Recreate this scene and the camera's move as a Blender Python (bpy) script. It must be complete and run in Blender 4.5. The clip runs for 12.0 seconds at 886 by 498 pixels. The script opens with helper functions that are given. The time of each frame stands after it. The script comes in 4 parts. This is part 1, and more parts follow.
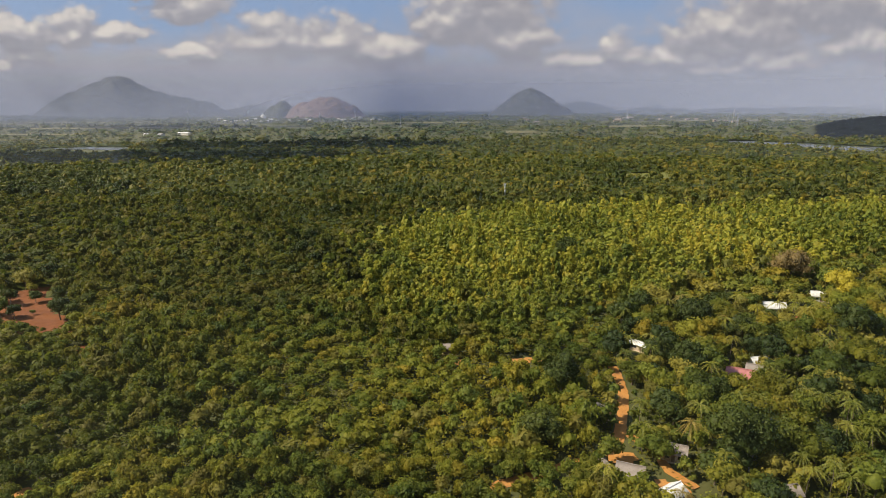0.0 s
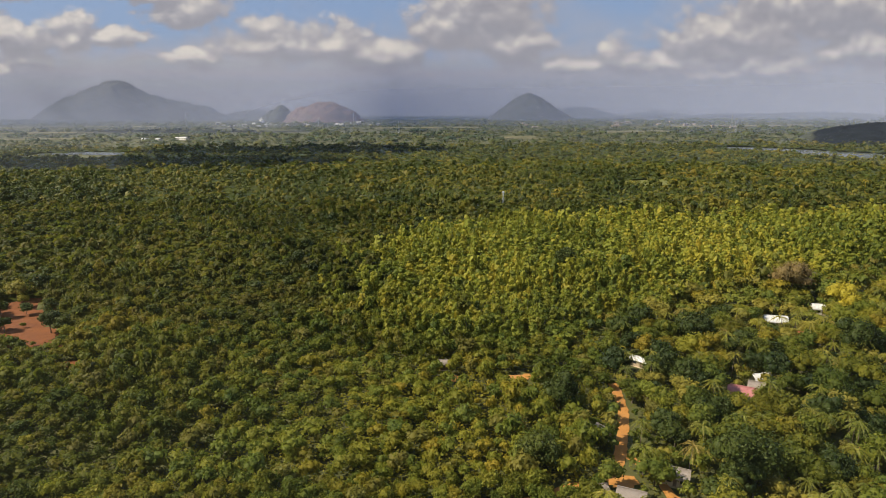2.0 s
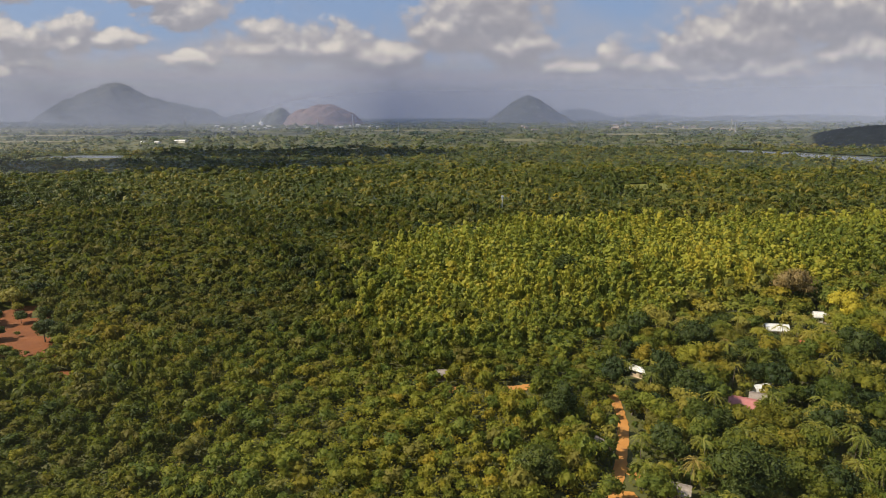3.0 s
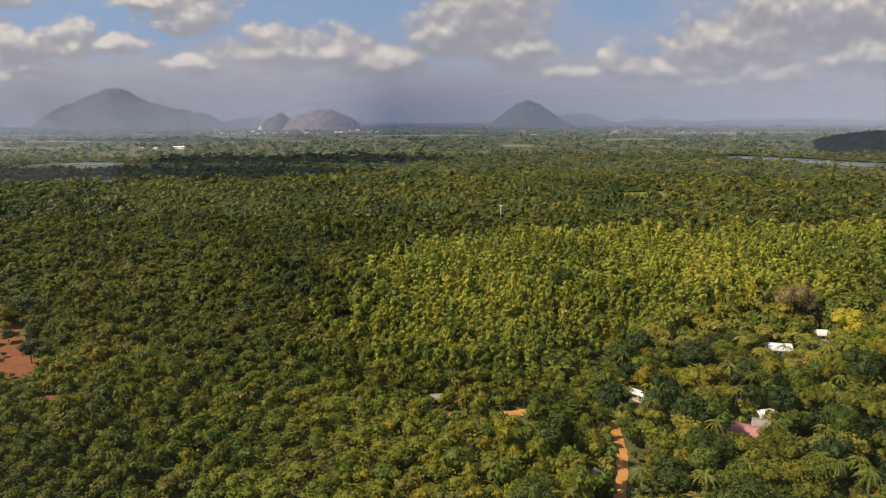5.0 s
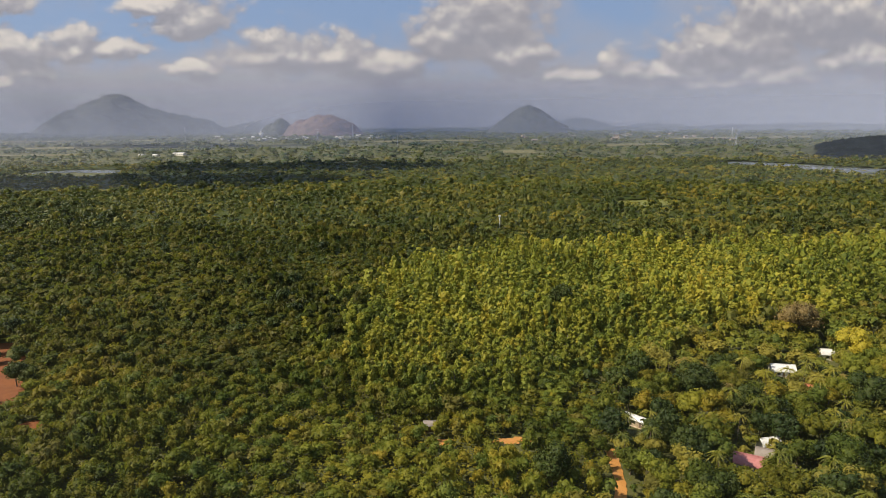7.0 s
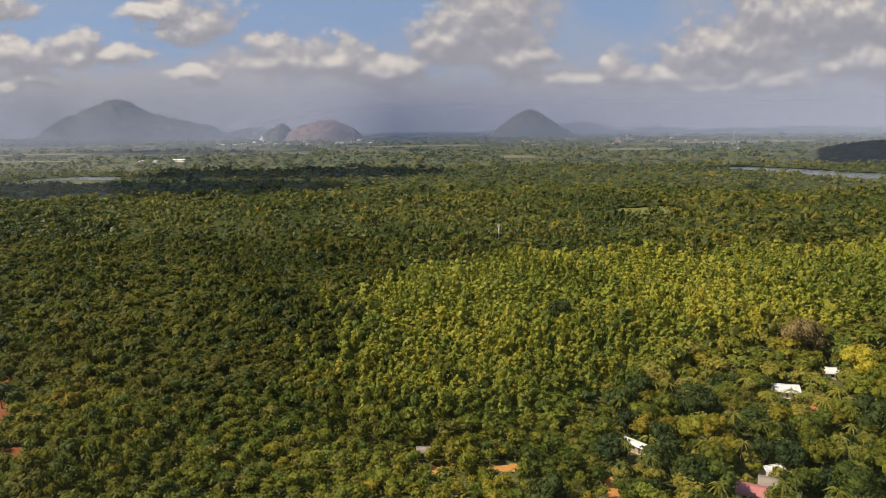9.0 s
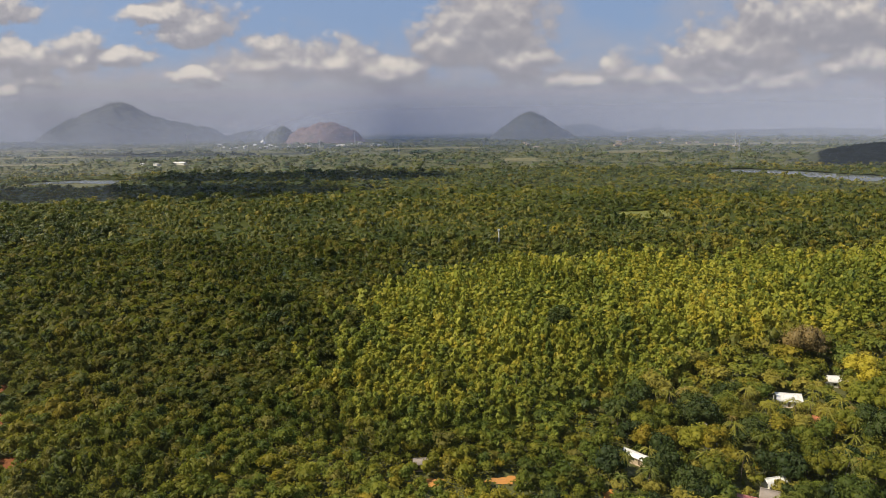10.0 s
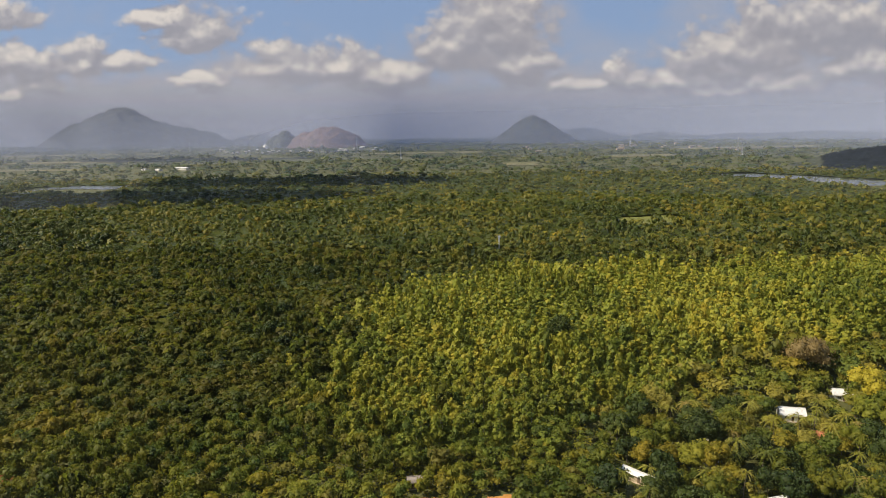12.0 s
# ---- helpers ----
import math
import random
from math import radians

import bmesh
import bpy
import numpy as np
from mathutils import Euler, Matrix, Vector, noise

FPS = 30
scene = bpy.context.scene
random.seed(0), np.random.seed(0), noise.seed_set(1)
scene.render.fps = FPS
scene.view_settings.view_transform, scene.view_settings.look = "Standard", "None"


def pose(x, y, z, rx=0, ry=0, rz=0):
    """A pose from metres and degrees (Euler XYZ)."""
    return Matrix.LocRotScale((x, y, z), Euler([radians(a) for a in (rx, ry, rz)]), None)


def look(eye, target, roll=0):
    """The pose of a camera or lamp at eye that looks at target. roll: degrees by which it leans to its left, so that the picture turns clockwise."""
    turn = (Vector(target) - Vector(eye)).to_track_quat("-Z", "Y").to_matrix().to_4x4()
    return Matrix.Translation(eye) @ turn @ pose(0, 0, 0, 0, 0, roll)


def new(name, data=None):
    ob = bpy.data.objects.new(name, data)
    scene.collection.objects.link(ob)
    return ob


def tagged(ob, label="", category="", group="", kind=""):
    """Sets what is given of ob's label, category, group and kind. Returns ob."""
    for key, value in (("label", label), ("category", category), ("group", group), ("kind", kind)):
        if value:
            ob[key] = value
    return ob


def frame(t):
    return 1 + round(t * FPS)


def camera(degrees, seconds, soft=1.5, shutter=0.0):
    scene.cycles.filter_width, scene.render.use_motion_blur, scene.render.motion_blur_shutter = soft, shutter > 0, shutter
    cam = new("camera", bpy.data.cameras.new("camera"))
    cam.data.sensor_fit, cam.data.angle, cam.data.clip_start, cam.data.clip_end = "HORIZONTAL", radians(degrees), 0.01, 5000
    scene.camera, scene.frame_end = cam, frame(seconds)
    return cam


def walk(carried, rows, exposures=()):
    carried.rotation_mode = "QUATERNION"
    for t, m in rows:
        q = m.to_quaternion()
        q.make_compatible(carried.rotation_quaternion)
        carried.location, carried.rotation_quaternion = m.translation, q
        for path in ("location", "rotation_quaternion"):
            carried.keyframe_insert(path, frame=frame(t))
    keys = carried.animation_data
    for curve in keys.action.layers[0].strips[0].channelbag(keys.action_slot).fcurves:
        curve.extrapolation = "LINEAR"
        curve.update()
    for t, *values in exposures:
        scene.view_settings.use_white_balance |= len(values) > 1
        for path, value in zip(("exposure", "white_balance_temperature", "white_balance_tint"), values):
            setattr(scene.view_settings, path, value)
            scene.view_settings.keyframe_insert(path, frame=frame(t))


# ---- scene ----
# ---------------------------------------------------------------- camera
cam = camera(69.0, 12.0, soft=0.9)
ROWS = [
    (0.0, 0.00, 0.00, 90.50, 0.000, -13.086, -0.396),
    (0.5, 0.00, 0.91, 90.97, -0.050, -12.994, -0.356),
    (1.0, 0.09, 1.97, 91.56, -0.091, -12.903, -0.326),
    (1.5, 0.27, 3.15, 92.28, -0.124, -12.813, -0.307),
    (2.0, 0.52, 4.46, 93.09, -0.150, -12.723, -0.296),
    (2.5, 0.85, 5.87, 94.00, -0.168, -12.634, -0.295),
    (3.0, 1.25, 7.37, 94.98, -0.180, -12.545, -0.301),
    (3.5, 1.70, 8.95, 96.03, -0.184, -12.457, -0.314),
    (4.0, 2.21, 10.59, 97.13, -0.182, -12.370, -0.334),
    (4.5, 2.77, 12.29, 98.28, -0.174, -12.284, -0.360),
    (5.0, 3.38, 14.04, 99.45, -0.160, -12.197, -0.390),
    (5.5, 4.02, 15.81, 100.64, -0.141, -12.112, -0.425),
    (6.0, 4.70, 17.60, 101.84, -0.115, -12.026, -0.463),
    (6.5, 5.40, 19.39, 103.03, -0.085, -11.941, -0.505),
    (7.0, 6.13, 21.17, 104.20, -0.050, -11.856, -0.548),
    (7.5, 6.87, 22.93, 105.33, -0.011, -11.772, -0.593),
    (8.0, 7.62, 24.66, 106.42, 0.033, -11.688, -0.639),
    (8.5, 8.37, 26.34, 107.46, 0.080, -11.604, -0.685),
    (9.0, 9.12, 27.96, 108.42, 0.131, -11.520, -0.730),
    (9.5, 9.86, 29.51, 109.30, 0.186, -11.436, -0.774),
    (10.0, 10.59, 30.97, 110.09, 0.243, -11.352, -0.816),
    (10.5, 11.31, 32.33, 110.78, 0.304, -11.269, -0.855),
    (11.0, 11.99, 33.59, 111.34, 0.367, -11.185, -0.890),
    (11.5, 12.65, 34.72, 111.77, 0.432, -11.101, -0.921),
    (12.0, 13.27, 35.71, 112.06, 0.499, -11.018, -0.947),
]
walk(cam, [(t, pose(x, y, z, 90 + pitch, 0, yaw) @ pose(0, 0, 0, 0, 0, roll)) for t, x, y, z, yaw, pitch, roll in ROWS], exposures=[(0.0, 0.25), (12.0, 0.25)])

# ---------------------------------------------------------------- node helper
def nodes_of(tree):
    tree.nodes.clear()

    def add(kind, links=None, **settings):
        n = tree.nodes.new(kind)
        for k, v in settings.items():
            if k == "op":
                n.operation = v
            elif k == "blend":
                n.blend_type = v
            elif k == "dtype":
                n.data_type = v
            elif k == "interp":
                n.interpolation_type = v
            elif k == "attr":
                n.attribute_name = v
        for k, v in (links or {}).items():
            if isinstance(v, bpy.types.NodeSocket):
                tree.links.new(v, n.inputs[k])
            else:
                n.inputs[k].default_value = v
        return n

    return add


def ramp(n, stops):
    el = n.color_ramp.elements
    while len(el) < len(stops):
        el.new(0.5)
    for e, (p, c) in zip(el, stops):
        e.position, e.color = p, (*c, 1) if len(c) == 3 else c
    return n


# ---------------------------------------------------------------- world, sun
SUN_AZ, SUN_EL = 266.0, 46.0          # clockwise from +y, degrees
sun_way = Vector((math.sin(radians(SUN_AZ)) * math.cos(radians(SUN_EL)),
                  math.cos(radians(SUN_AZ)) * math.cos(radians(SUN_EL)), math.sin(radians(SUN_EL))))
sun = new("sun", bpy.data.lights.new("sun", "SUN"))
sun.data.energy, sun.data.angle, sun.data.color = 5.0, radians(0.55), (1.0, 0.88, 0.68)
sun.matrix_world = look(sun_way * 100, (0, 0, 0))


def make_world():
    w = bpy.data.worlds.new("sky")
    scene.world = w
    w.use_nodes = True
    t = w.node_tree
    add = nodes_of(t)
    sky = add("ShaderNodeTexSky")
    sky.sky_type, sky.sun_disc = "NISHITA", False
    sky.sun_elevation, sky.sun_rotation = radians(SUN_EL), radians(SUN_AZ)
    sky.altitude, sky.air_density, sky.dust_density = 100, 1.0, 2.0
    co = add("ShaderNodeTexCoord").outputs["Generated"]
    sep = add("ShaderNodeSeparateXYZ", {0: co})

    def math_(op, a, b=0.0, c=0.0, clamp=False):
        n = add("ShaderNodeMath", {0: a, 1: b, 2: c}, op=op)
        n.use_clamp = clamp
        return n.outputs[0]

    ahead = math_("MAXIMUM", math_("ABSOLUTE", sep.outputs[1]), 0.15)
    u = math_("DIVIDE", sep.outputs[0], ahead)
    v = math_("DIVIDE", sep.outputs[2], ahead)
    uv = add("ShaderNodeCombineXYZ", {0: u, 1: math_("MULTIPLY", v, 1.25), 2: sep.outputs[1]}).outputs[0]

    def puff(scale, offset, detail=7.0):
        at = add("ShaderNodeVectorMath", {0: uv, 1: offset}, op="ADD").outputs[0]
        return add("ShaderNodeTexNoise", {"Vector": at, "Scale": scale, "Detail": detail, "Roughness": 0.5}).outputs["Fac"]

    # cumulus heaps low over the plain: middle, half width and height above a flatter base, as slopes
    heaps = [
        (-0.368, 0.136, 0.052, 0.030), (-0.425, 0.152, 0.050, 0.014), (-0.548, 0.101, 0.034, 0.027), (-0.487, 0.093, 0.042, 0.018),
        (-0.640, 0.098, 0.050, 0.024), (-0.620, 0.067, 0.028, 0.015), (-0.660, 0.050, 0.030, 0.010),
        (-0.371, 0.067, 0.042, 0.011), (-0.225, 0.083, 0.075, 0.030),
        (-0.155, 0.084, 0.040, 0.028), (-0.085, 0.066, 0.046, 0.024), (0.070, 0.128, 0.062, 0.060), (0.008, 0.098, 0.046, 0.036),
        (0.110, 0.085, 0.060, 0.028), (0.268, 0.054, 0.030, 0.027),
        (0.215, 0.050, 0.036, 0.014), (0.345, 0.050, 0.046, 0.018), (0.430, 0.090, 0.085, 0.036), (0.555, 0.128, 0.115, 0.044),
        (0.490, 0.048, 0.050, 0.020), (0.635, 0.072, 0.055, 0.030), (0.400, 0.036, 0.060, 0.012), (-0.15, 0.200, 0.07, 0.016), (-0.70, 0.165, 0.07, 0.024),
        (0.30, 0.215, 0.10, 0.03), (-0.42, 0.215, 0.08, 0.022),
    ]

    def heap_field(du, dv, after=None):
        """How deep inside a cloud the slope (u + du, v + dv) lies: below 0 is clear air. The heaps are taken one after another."""
        pu, pv = math_("ADD", u, du), math_("ADD", v, dv)
        if after is not None:
            pu, pv = math_("MULTIPLY_ADD", after, 1e-6, pu), math_("MULTIPLY_ADD", after, 1e-6, pv)
        at = add("ShaderNodeCombineXYZ", {0: pu, 1: math_("MULTIPLY", pv, 1.3), 2: sep.outputs[1]}).outputs[0]
        broad = add("ShaderNodeTexNoise", {"Vector": at, "Scale": 17.0, "Detail": 8.0, "Roughness": 0.56}).outputs["Fac"]
        drift = add("ShaderNodeSeparateXYZ", {0: add("ShaderNodeTexNoise", {"Vector": at, "Scale": 15.0, "Detail": 5.0}).outputs["Color"]})
        pu = math_("MULTIPLY_ADD", math_("SUBTRACT", drift.outputs[0], 0.5), 0.10, pu)
        pv = math_("MULTIPLY_ADD", math_("SUBTRACT", drift.outputs[1], 0.5), 0.055, pv)
        bent = add("ShaderNodeVectorMath", {0: at, 1: add("ShaderNodeVectorMath", {0: add("ShaderNodeTexNoise", {"Vector": at, "Scale": 60.0, "Detail": 4.0}).outputs["Color"], 1: (0.016, 0.016, 0.0)}, op="MULTIPLY").outputs[0]}, op="ADD").outputs[0]
        lobe = add("ShaderNodeTexVoronoi", {"Vector": bent, "Scale": 46.0}).outputs["Distance"]
        total = None
        for cu, cv, su, sv in [(p, q, 1.3 * r, 1.3 * w) for p, q, r, w in heaps]:
            qu, qv = (pu, pv) if total is None else (math_("MULTIPLY_ADD", total, 1e-6, pu), math_("MULTIPLY_ADD", total, 1e-6, pv))
            a = math_("MULTIPLY", math_("SUBTRACT", qu, cu), 1 / su)
            h = math_("SUBTRACT", qv, cv)
            b = math_("MAXIMUM", math_("MULTIPLY", h, 1 / sv), math_("MULTIPLY", h, -1.7 / sv))
            d = math_("SUBTRACT", 1.0, math_("SQRT", math_("MULTIPLY_ADD", a, a, math_("MULTIPLY", b, b))))
            total = d if total is None else math_("SMOOTH_MAX", total, d, 0.2)
        total = math_("MAXIMUM", total, -1.2)
        total = math_("MULTIPLY_ADD", math_("SUBTRACT", broad, 0.5), 1.75, total)
        return math_("MULTIPLY_ADD", math_("SUBTRACT", 0.42, lobe), 0.42, total)

    body_of = heap_field(0.0, 0.0)
    sunward = heap_field(-0.005, 0.015, body_of)
    # scattered cloud over the rest of the sky
    high = add("ShaderNodeVectorMath", {0: co, 1: (1.0, 1.0, 2.2)}, op="MULTIPLY").outputs[0]
    far_cloud = add("ShaderNodeTexNoise", {"Vector": high, "Scale": 4.0, "Detail": 6.0, "Roughness": 0.55}).outputs["Fac"]
    rest = math_("MULTIPLY", math_("SUBTRACT", far_cloud, 0.56), 4.0)
    away = add("ShaderNodeMapRange", {"Value": sep.outputs[2], "From Min": 0.24, "From Max": 0.34}, interp="SMOOTHSTEP").outputs[0]
    rest = math_("SUBTRACT", rest, math_("MULTIPLY", math_("SUBTRACT", 1.0, away), 3.0))
    dens = math_("MAXIMUM", math_("ADD", body_of, 0.35), rest)
    cover = add("ShaderNodeMapRange", {"Value": dens, "From Min": -0.05, "From Max": 0.50}, interp="SMOOTHSTEP").outputs[0]
    glow = math_("MULTIPLY_ADD", math_("SUBTRACT", body_of, sunward), 0.95, 0.22, clamp=True)
    body = ramp(add("ShaderNodeValToRGB", {0: glow}), [(0.0, (0.335, 0.322, 0.348)), (0.40, (0.425, 0.402, 0.415)), (1.0, (0.74, 0.67, 0.60))])

    def mix(f, a, b):
        n = add("ShaderNodeMix", dtype="RGBA")
        for i, x in ((0, f), (6, a), (7, b)):
            if isinstance(x, bpy.types.NodeSocket):
                t.links.new(x, n.inputs[i])
            else:
                n.inputs[i].default_value = x
        return n.outputs[2]

    clear = add("ShaderNodeVectorMath", {0: sky.outputs[0], 1: (0.085, 0.085, 0.09)}, op="MULTIPLY").outputs[0]
    clear = mix(0.7, clear, (0.25, 0.37, 0.61, 1))
    veil = add("ShaderNodeMapRange", {"Value": puff(6.0, (7.7, 2.9, 0.0), 7.0), "From Min": 0.36, "From Max": 0.66, "To Min": 0.0, "To Max": 0.55}, interp="SMOOTHSTEP").outputs[0]
    lower = add("ShaderNodeMapRange", {"Value": math_("MULTIPLY_ADD", math_("SUBTRACT", puff(9.0, (2.2, 0.9, 0.0), 7.0), 0.5), 0.16, v), "From Min": 0.110, "From Max": 0.050, "To Min": 0.05, "To Max": 0.92}, interp="SMOOTHSTEP").outputs[0]
    clear = mix(math_("MAXIMUM", veil, lower), clear, (0.415, 0.396, 0.415, 1))
    colour = mix(math_("MULTIPLY", cover, 0.92), clear, body.outputs[0])
    low = add("ShaderNodeMapRange", {"Value": v, "From Min": 0.064, "From Max": 0.0, "To Min": 0.0, "To Max": 0.94}, interp="SMOOTHSTEP").outputs[0]
    colour = mix(low, colour, (0.345, 0.342, 0.378, 1))
    bg = add("ShaderNodeBackground", {0: colour, 1: 0.84})
    out = add("ShaderNodeOutputWorld", {0: bg.outputs[0]})


make_world()

# ---------------------------------------------------------------- materials
def material(name):
    m = bpy.data.materials.new(name)
    m.use_nodes = True
    return m, nodes_of(m.node_tree)


def mixer(m, add, f, a, b, blend="MIX"):
    n = add("ShaderNodeMix", dtype="RGBA", blend=blend)
    for i, x in ((0, f), (6, a), (7, b)):
        if isinstance(x, bpy.types.NodeSocket):
            m.node_tree.links.new(x, n.inputs[i])
        else:
            n.inputs[i].default_value = (*x, 1) if isinstance(x, tuple) and len(x) == 3 else x
    return n.outputs[2]


def foliage(name, dark, mid, light, odd, gloss=0.55, thru=0.25, odd_share=0.07, hues=1.0):
    """Leaves: tone by plant and by spray, broad drifts of tone over the land, a share of dry or yellowed plants."""
    m, add = material(name)
    tint = add("ShaderNodeAttribute", attr="tint").outputs["Fac"]
    rnd = add("ShaderNodeObjectInfo").outputs["Random"]
    plant = add("ShaderNodeMath", {0: add("ShaderNodeMath", {0: tint, 1: rnd}, op="ADD").outputs[0]}, op="FRACT").outputs[0]
    geo = add("ShaderNodeNewGeometry")
    isle = geo.outputs["Random Per Island"]
    drift = add("ShaderNodeTexNoise", {"Vector": geo.outputs["Position"], "Scale": 0.009, "Detail": 6.0, "Roughness": 0.62}).outputs["Fac"]
    tone = add("ShaderNodeMath", {0: add("ShaderNodeMath", {0: plant, 1: 0.42, 2: -0.21}, op="MULTIPLY_ADD").outputs[0],
                                  1: add("ShaderNodeMath", {0: isle, 1: 0.24, 2: -0.12}, op="MULTIPLY_ADD").outputs[0]}, op="ADD").outputs[0]
    tone = add("ShaderNodeMath", {0: tone, 1: add("ShaderNodeMath", {0: drift, 1: 2.6, 2: -0.8}, op="MULTIPLY_ADD").outputs[0]}, op="ADD").outputs[0]
    grain = add("ShaderNodeTexNoise", {"Vector": geo.outputs["Position"], "Scale": 2.4, "Detail": 4.0, "Roughness": 0.65}).outputs["Fac"]
    clump = add("ShaderNodeTexNoise", {"Vector": geo.outputs["Position"], "Scale": 0.55, "Detail": 2.0}).outputs["Fac"]
    grains = add("ShaderNodeMath", {0: grain, 1: 0.75, 2: add("ShaderNodeMath", {0: clump, 1: 0.7, 2: -0.725}, op="MULTIPLY_ADD").outputs[0]}, op="MULTIPLY_ADD").outputs[0]
    tone = add("ShaderNodeMath", {0: tone, 1: grains}, op="ADD").outputs[0]
    relief = add("ShaderNodeBump", {"Height": grain, "Strength": 0.5, "Distance": 0.3}).outputs[0]
    col = ramp(add("ShaderNodeValToRGB", {0: tone}), [(0.1, dark), (0.5, mid), (0.95, light)]).outputs[0]
    cast = add("ShaderNodeMath", {0: add("ShaderNodeMath", {0: plant, 1: 13.7}, op="MULTIPLY").outputs[0]}, op="FRACT").outputs[0]
    cast = ramp(add("ShaderNodeValToRGB", {0: cast}), [(0.0, (0.74, 0.92, 1.15)), (0.3, (1.02, 1.08, 0.95)), (0.7, (1.16, 1.10, 0.9)), (1.0, (1.42, 1.14, 0.85))]).outputs[0]
    col = mixer(m, add, hues, col, cast, "MULTIPLY")
    is_odd = add("ShaderNodeMath", {0: add("ShaderNodeMath", {0: plant, 1: 7.31}, op="MULTIPLY").outputs[0]}, op="FRACT").outputs[0]
    is_odd = add("ShaderNodeMath", {0: is_odd, 1: odd_share}, op="LESS_THAN").outputs[0]
    col = mixer(m, add, add("ShaderNodeMath", {0: is_odd, 1: 0.75}, op="MULTIPLY").outputs[0], col, odd)
    leaf = add("ShaderNodeBsdfPrincipled", {"Base Color": col, "Roughness": gloss, "Specular IOR Level": 0.25, "Normal": relief})
    back = add("ShaderNodeBsdfTranslucent", {"Color": mixer(m, add, 0.35, col, (0.16, 0.19, 0.02))})
    both = add("ShaderNodeMixShader", {0: thru, 1: leaf.outputs[0], 2: back.outputs[0]})
    add("ShaderNodeOutputMaterial", {0: both.outputs[0]})
    return m


def surface(name, a, b, scale, rough=0.85, bump=0.3, fine=None, metal=0.0, stain=None):
    """A matt surface of two tones at two scales, with fine relief and optional stains."""
    m, add = material(name)
    pos = add("ShaderNodeTexCoord").outputs["Object"]
    n1 = add("ShaderNodeTexNoise", {"Vector": pos, "Scale": scale, "Detail": 6.0, "Roughness": 0.6}).outputs["Fac"]
    n2 = add("ShaderNodeTexNoise", {"Vector": pos, "Scale": fine or scale * 9, "Detail": 5.0}).outputs["Fac"]
    f = add("ShaderNodeMath", {0: add("ShaderNodeMath", {0: n1, 1: 1.7, 2: -0.6}, op="MULTIPLY_ADD").outputs[0],
                               1: add("ShaderNodeMath", {0: n2, 1: 0.8, 2: -0.15}, op="MULTIPLY_ADD").outputs[0]}, op="ADD")
    f.use_clamp = True
    col = mixer(m, add, f.outputs[0], a, b)
    if stain:
        n3 = add("ShaderNodeTexNoise", {"Vector": pos, "Scale": scale * 2.7, "Detail": 8.0, "Roughness": 0.7}).outputs["Fac"]
        s = add("ShaderNodeMapRange", {"Value": n3, "From Min": 0.52, "From Max": 0.68, "To Max": 0.8}).outputs[0]
        col = mixer(m, add, s, col, stain)
    bp = add("ShaderNodeBump", {"Height": n2, "Strength": bump, "Distance": 0.1}).outputs[0]
    p = add("ShaderNodeBsdfPrincipled", {"Base Color": col, "Roughness": rough, "Metallic": metal, "Normal": bp})
    add("ShaderNodeOutputMaterial", {0: p.outputs[0]})
    return m


LEAF_SCRUB = foliage("scrub_leaves", (0.057, 0.077, 0.011), (0.130, 0.140, 0.017), (0.226, 0.210, 0.028), (0.205, 0.178, 0.038), thru=0.50)
LEAF_YOUNG = foliage("young_scrub_leaves", (0.087, 0.112, 0.016), (0.193, 0.204, 0.025), (0.315, 0.292, 0.039), (0.242, 0.209, 0.044), thru=0.50)
# scrub leaves in a darker tone, for the farther and western scrub
LEAF_SCRUB_DARKER = foliage("darker_scrub_leaves", (0.041, 0.056, 0.009), (0.090, 0.098, 0.014), (0.148, 0.142, 0.022), (0.220, 0.198, 0.039), thru=0.52)
LEAF_TEAK = foliage("teak_leaves", (0.144, 0.169, 0.022), (0.272, 0.282, 0.034), (0.417, 0.379, 0.050), (0.09, 0.125, 0.02), thru=0.42, odd_share=0.10, hues=0.6)
LEAF_GARDEN = foliage("garden_leaves", (0.059, 0.081, 0.012), (0.138, 0.151, 0.018), (0.280, 0.246, 0.030), (0.308, 0.259, 0.044), thru=0.36, odd_share=0.16)
LEAF_PALM = foliage("palm_leaves", (0.105, 0.129, 0.018), (0.217, 0.218, 0.029), (0.346, 0.306, 0.048), (0.34, 0.24, 0.06), gloss=0.4, thru=0.25, hues=0.4)
LEAF_MIXED = foliage("mixed_leaves", (0.046, 0.063, 0.012), (0.111, 0.116, 0.018), (0.211, 0.184, 0.028), (0.05, 0.075, 0.014), thru=0.33, odd_share=0.2, hues=0.6)
LEAF_FAR = foliage("far_leaves", (0.030, 0.046, 0.018), (0.062, 0.080, 0.026), (0.115, 0.125, 0.036), (0.16, 0.15, 0.05), thru=0.25, odd_share=0.05)
LEAF_DARK = foliage("dark_leaves", (0.020, 0.036, 0.008), (0.044, 0.064, 0.011), (0.085, 0.105, 0.017), (0.05, 0.07, 0.01), hues=0.15)
LEAF_BROWN = foliage("brown_twigs", (0.14, 0.092, 0.034), (0.21, 0.142, 0.048), (0.26, 0.19, 0.075), (0.15, 0.12, 0.05), hues=0.15)
LEAF_YELLOW = foliage("yellow_leaves", (0.235, 0.186, 0.020), (0.405, 0.317, 0.028), (0.492, 0.415, 0.035), (0.2, 0.2, 0.03), odd_share=0.0, hues=0.15)
BARK = surface("bark", (0.10, 0.075, 0.05), (0.20, 0.16, 0.12), 2.0, bump=0.6)
BARK_PALE = surface("pale_bark", (0.22, 0.19, 0.15), (0.34, 0.30, 0.25), 2.0, bump=0.6)
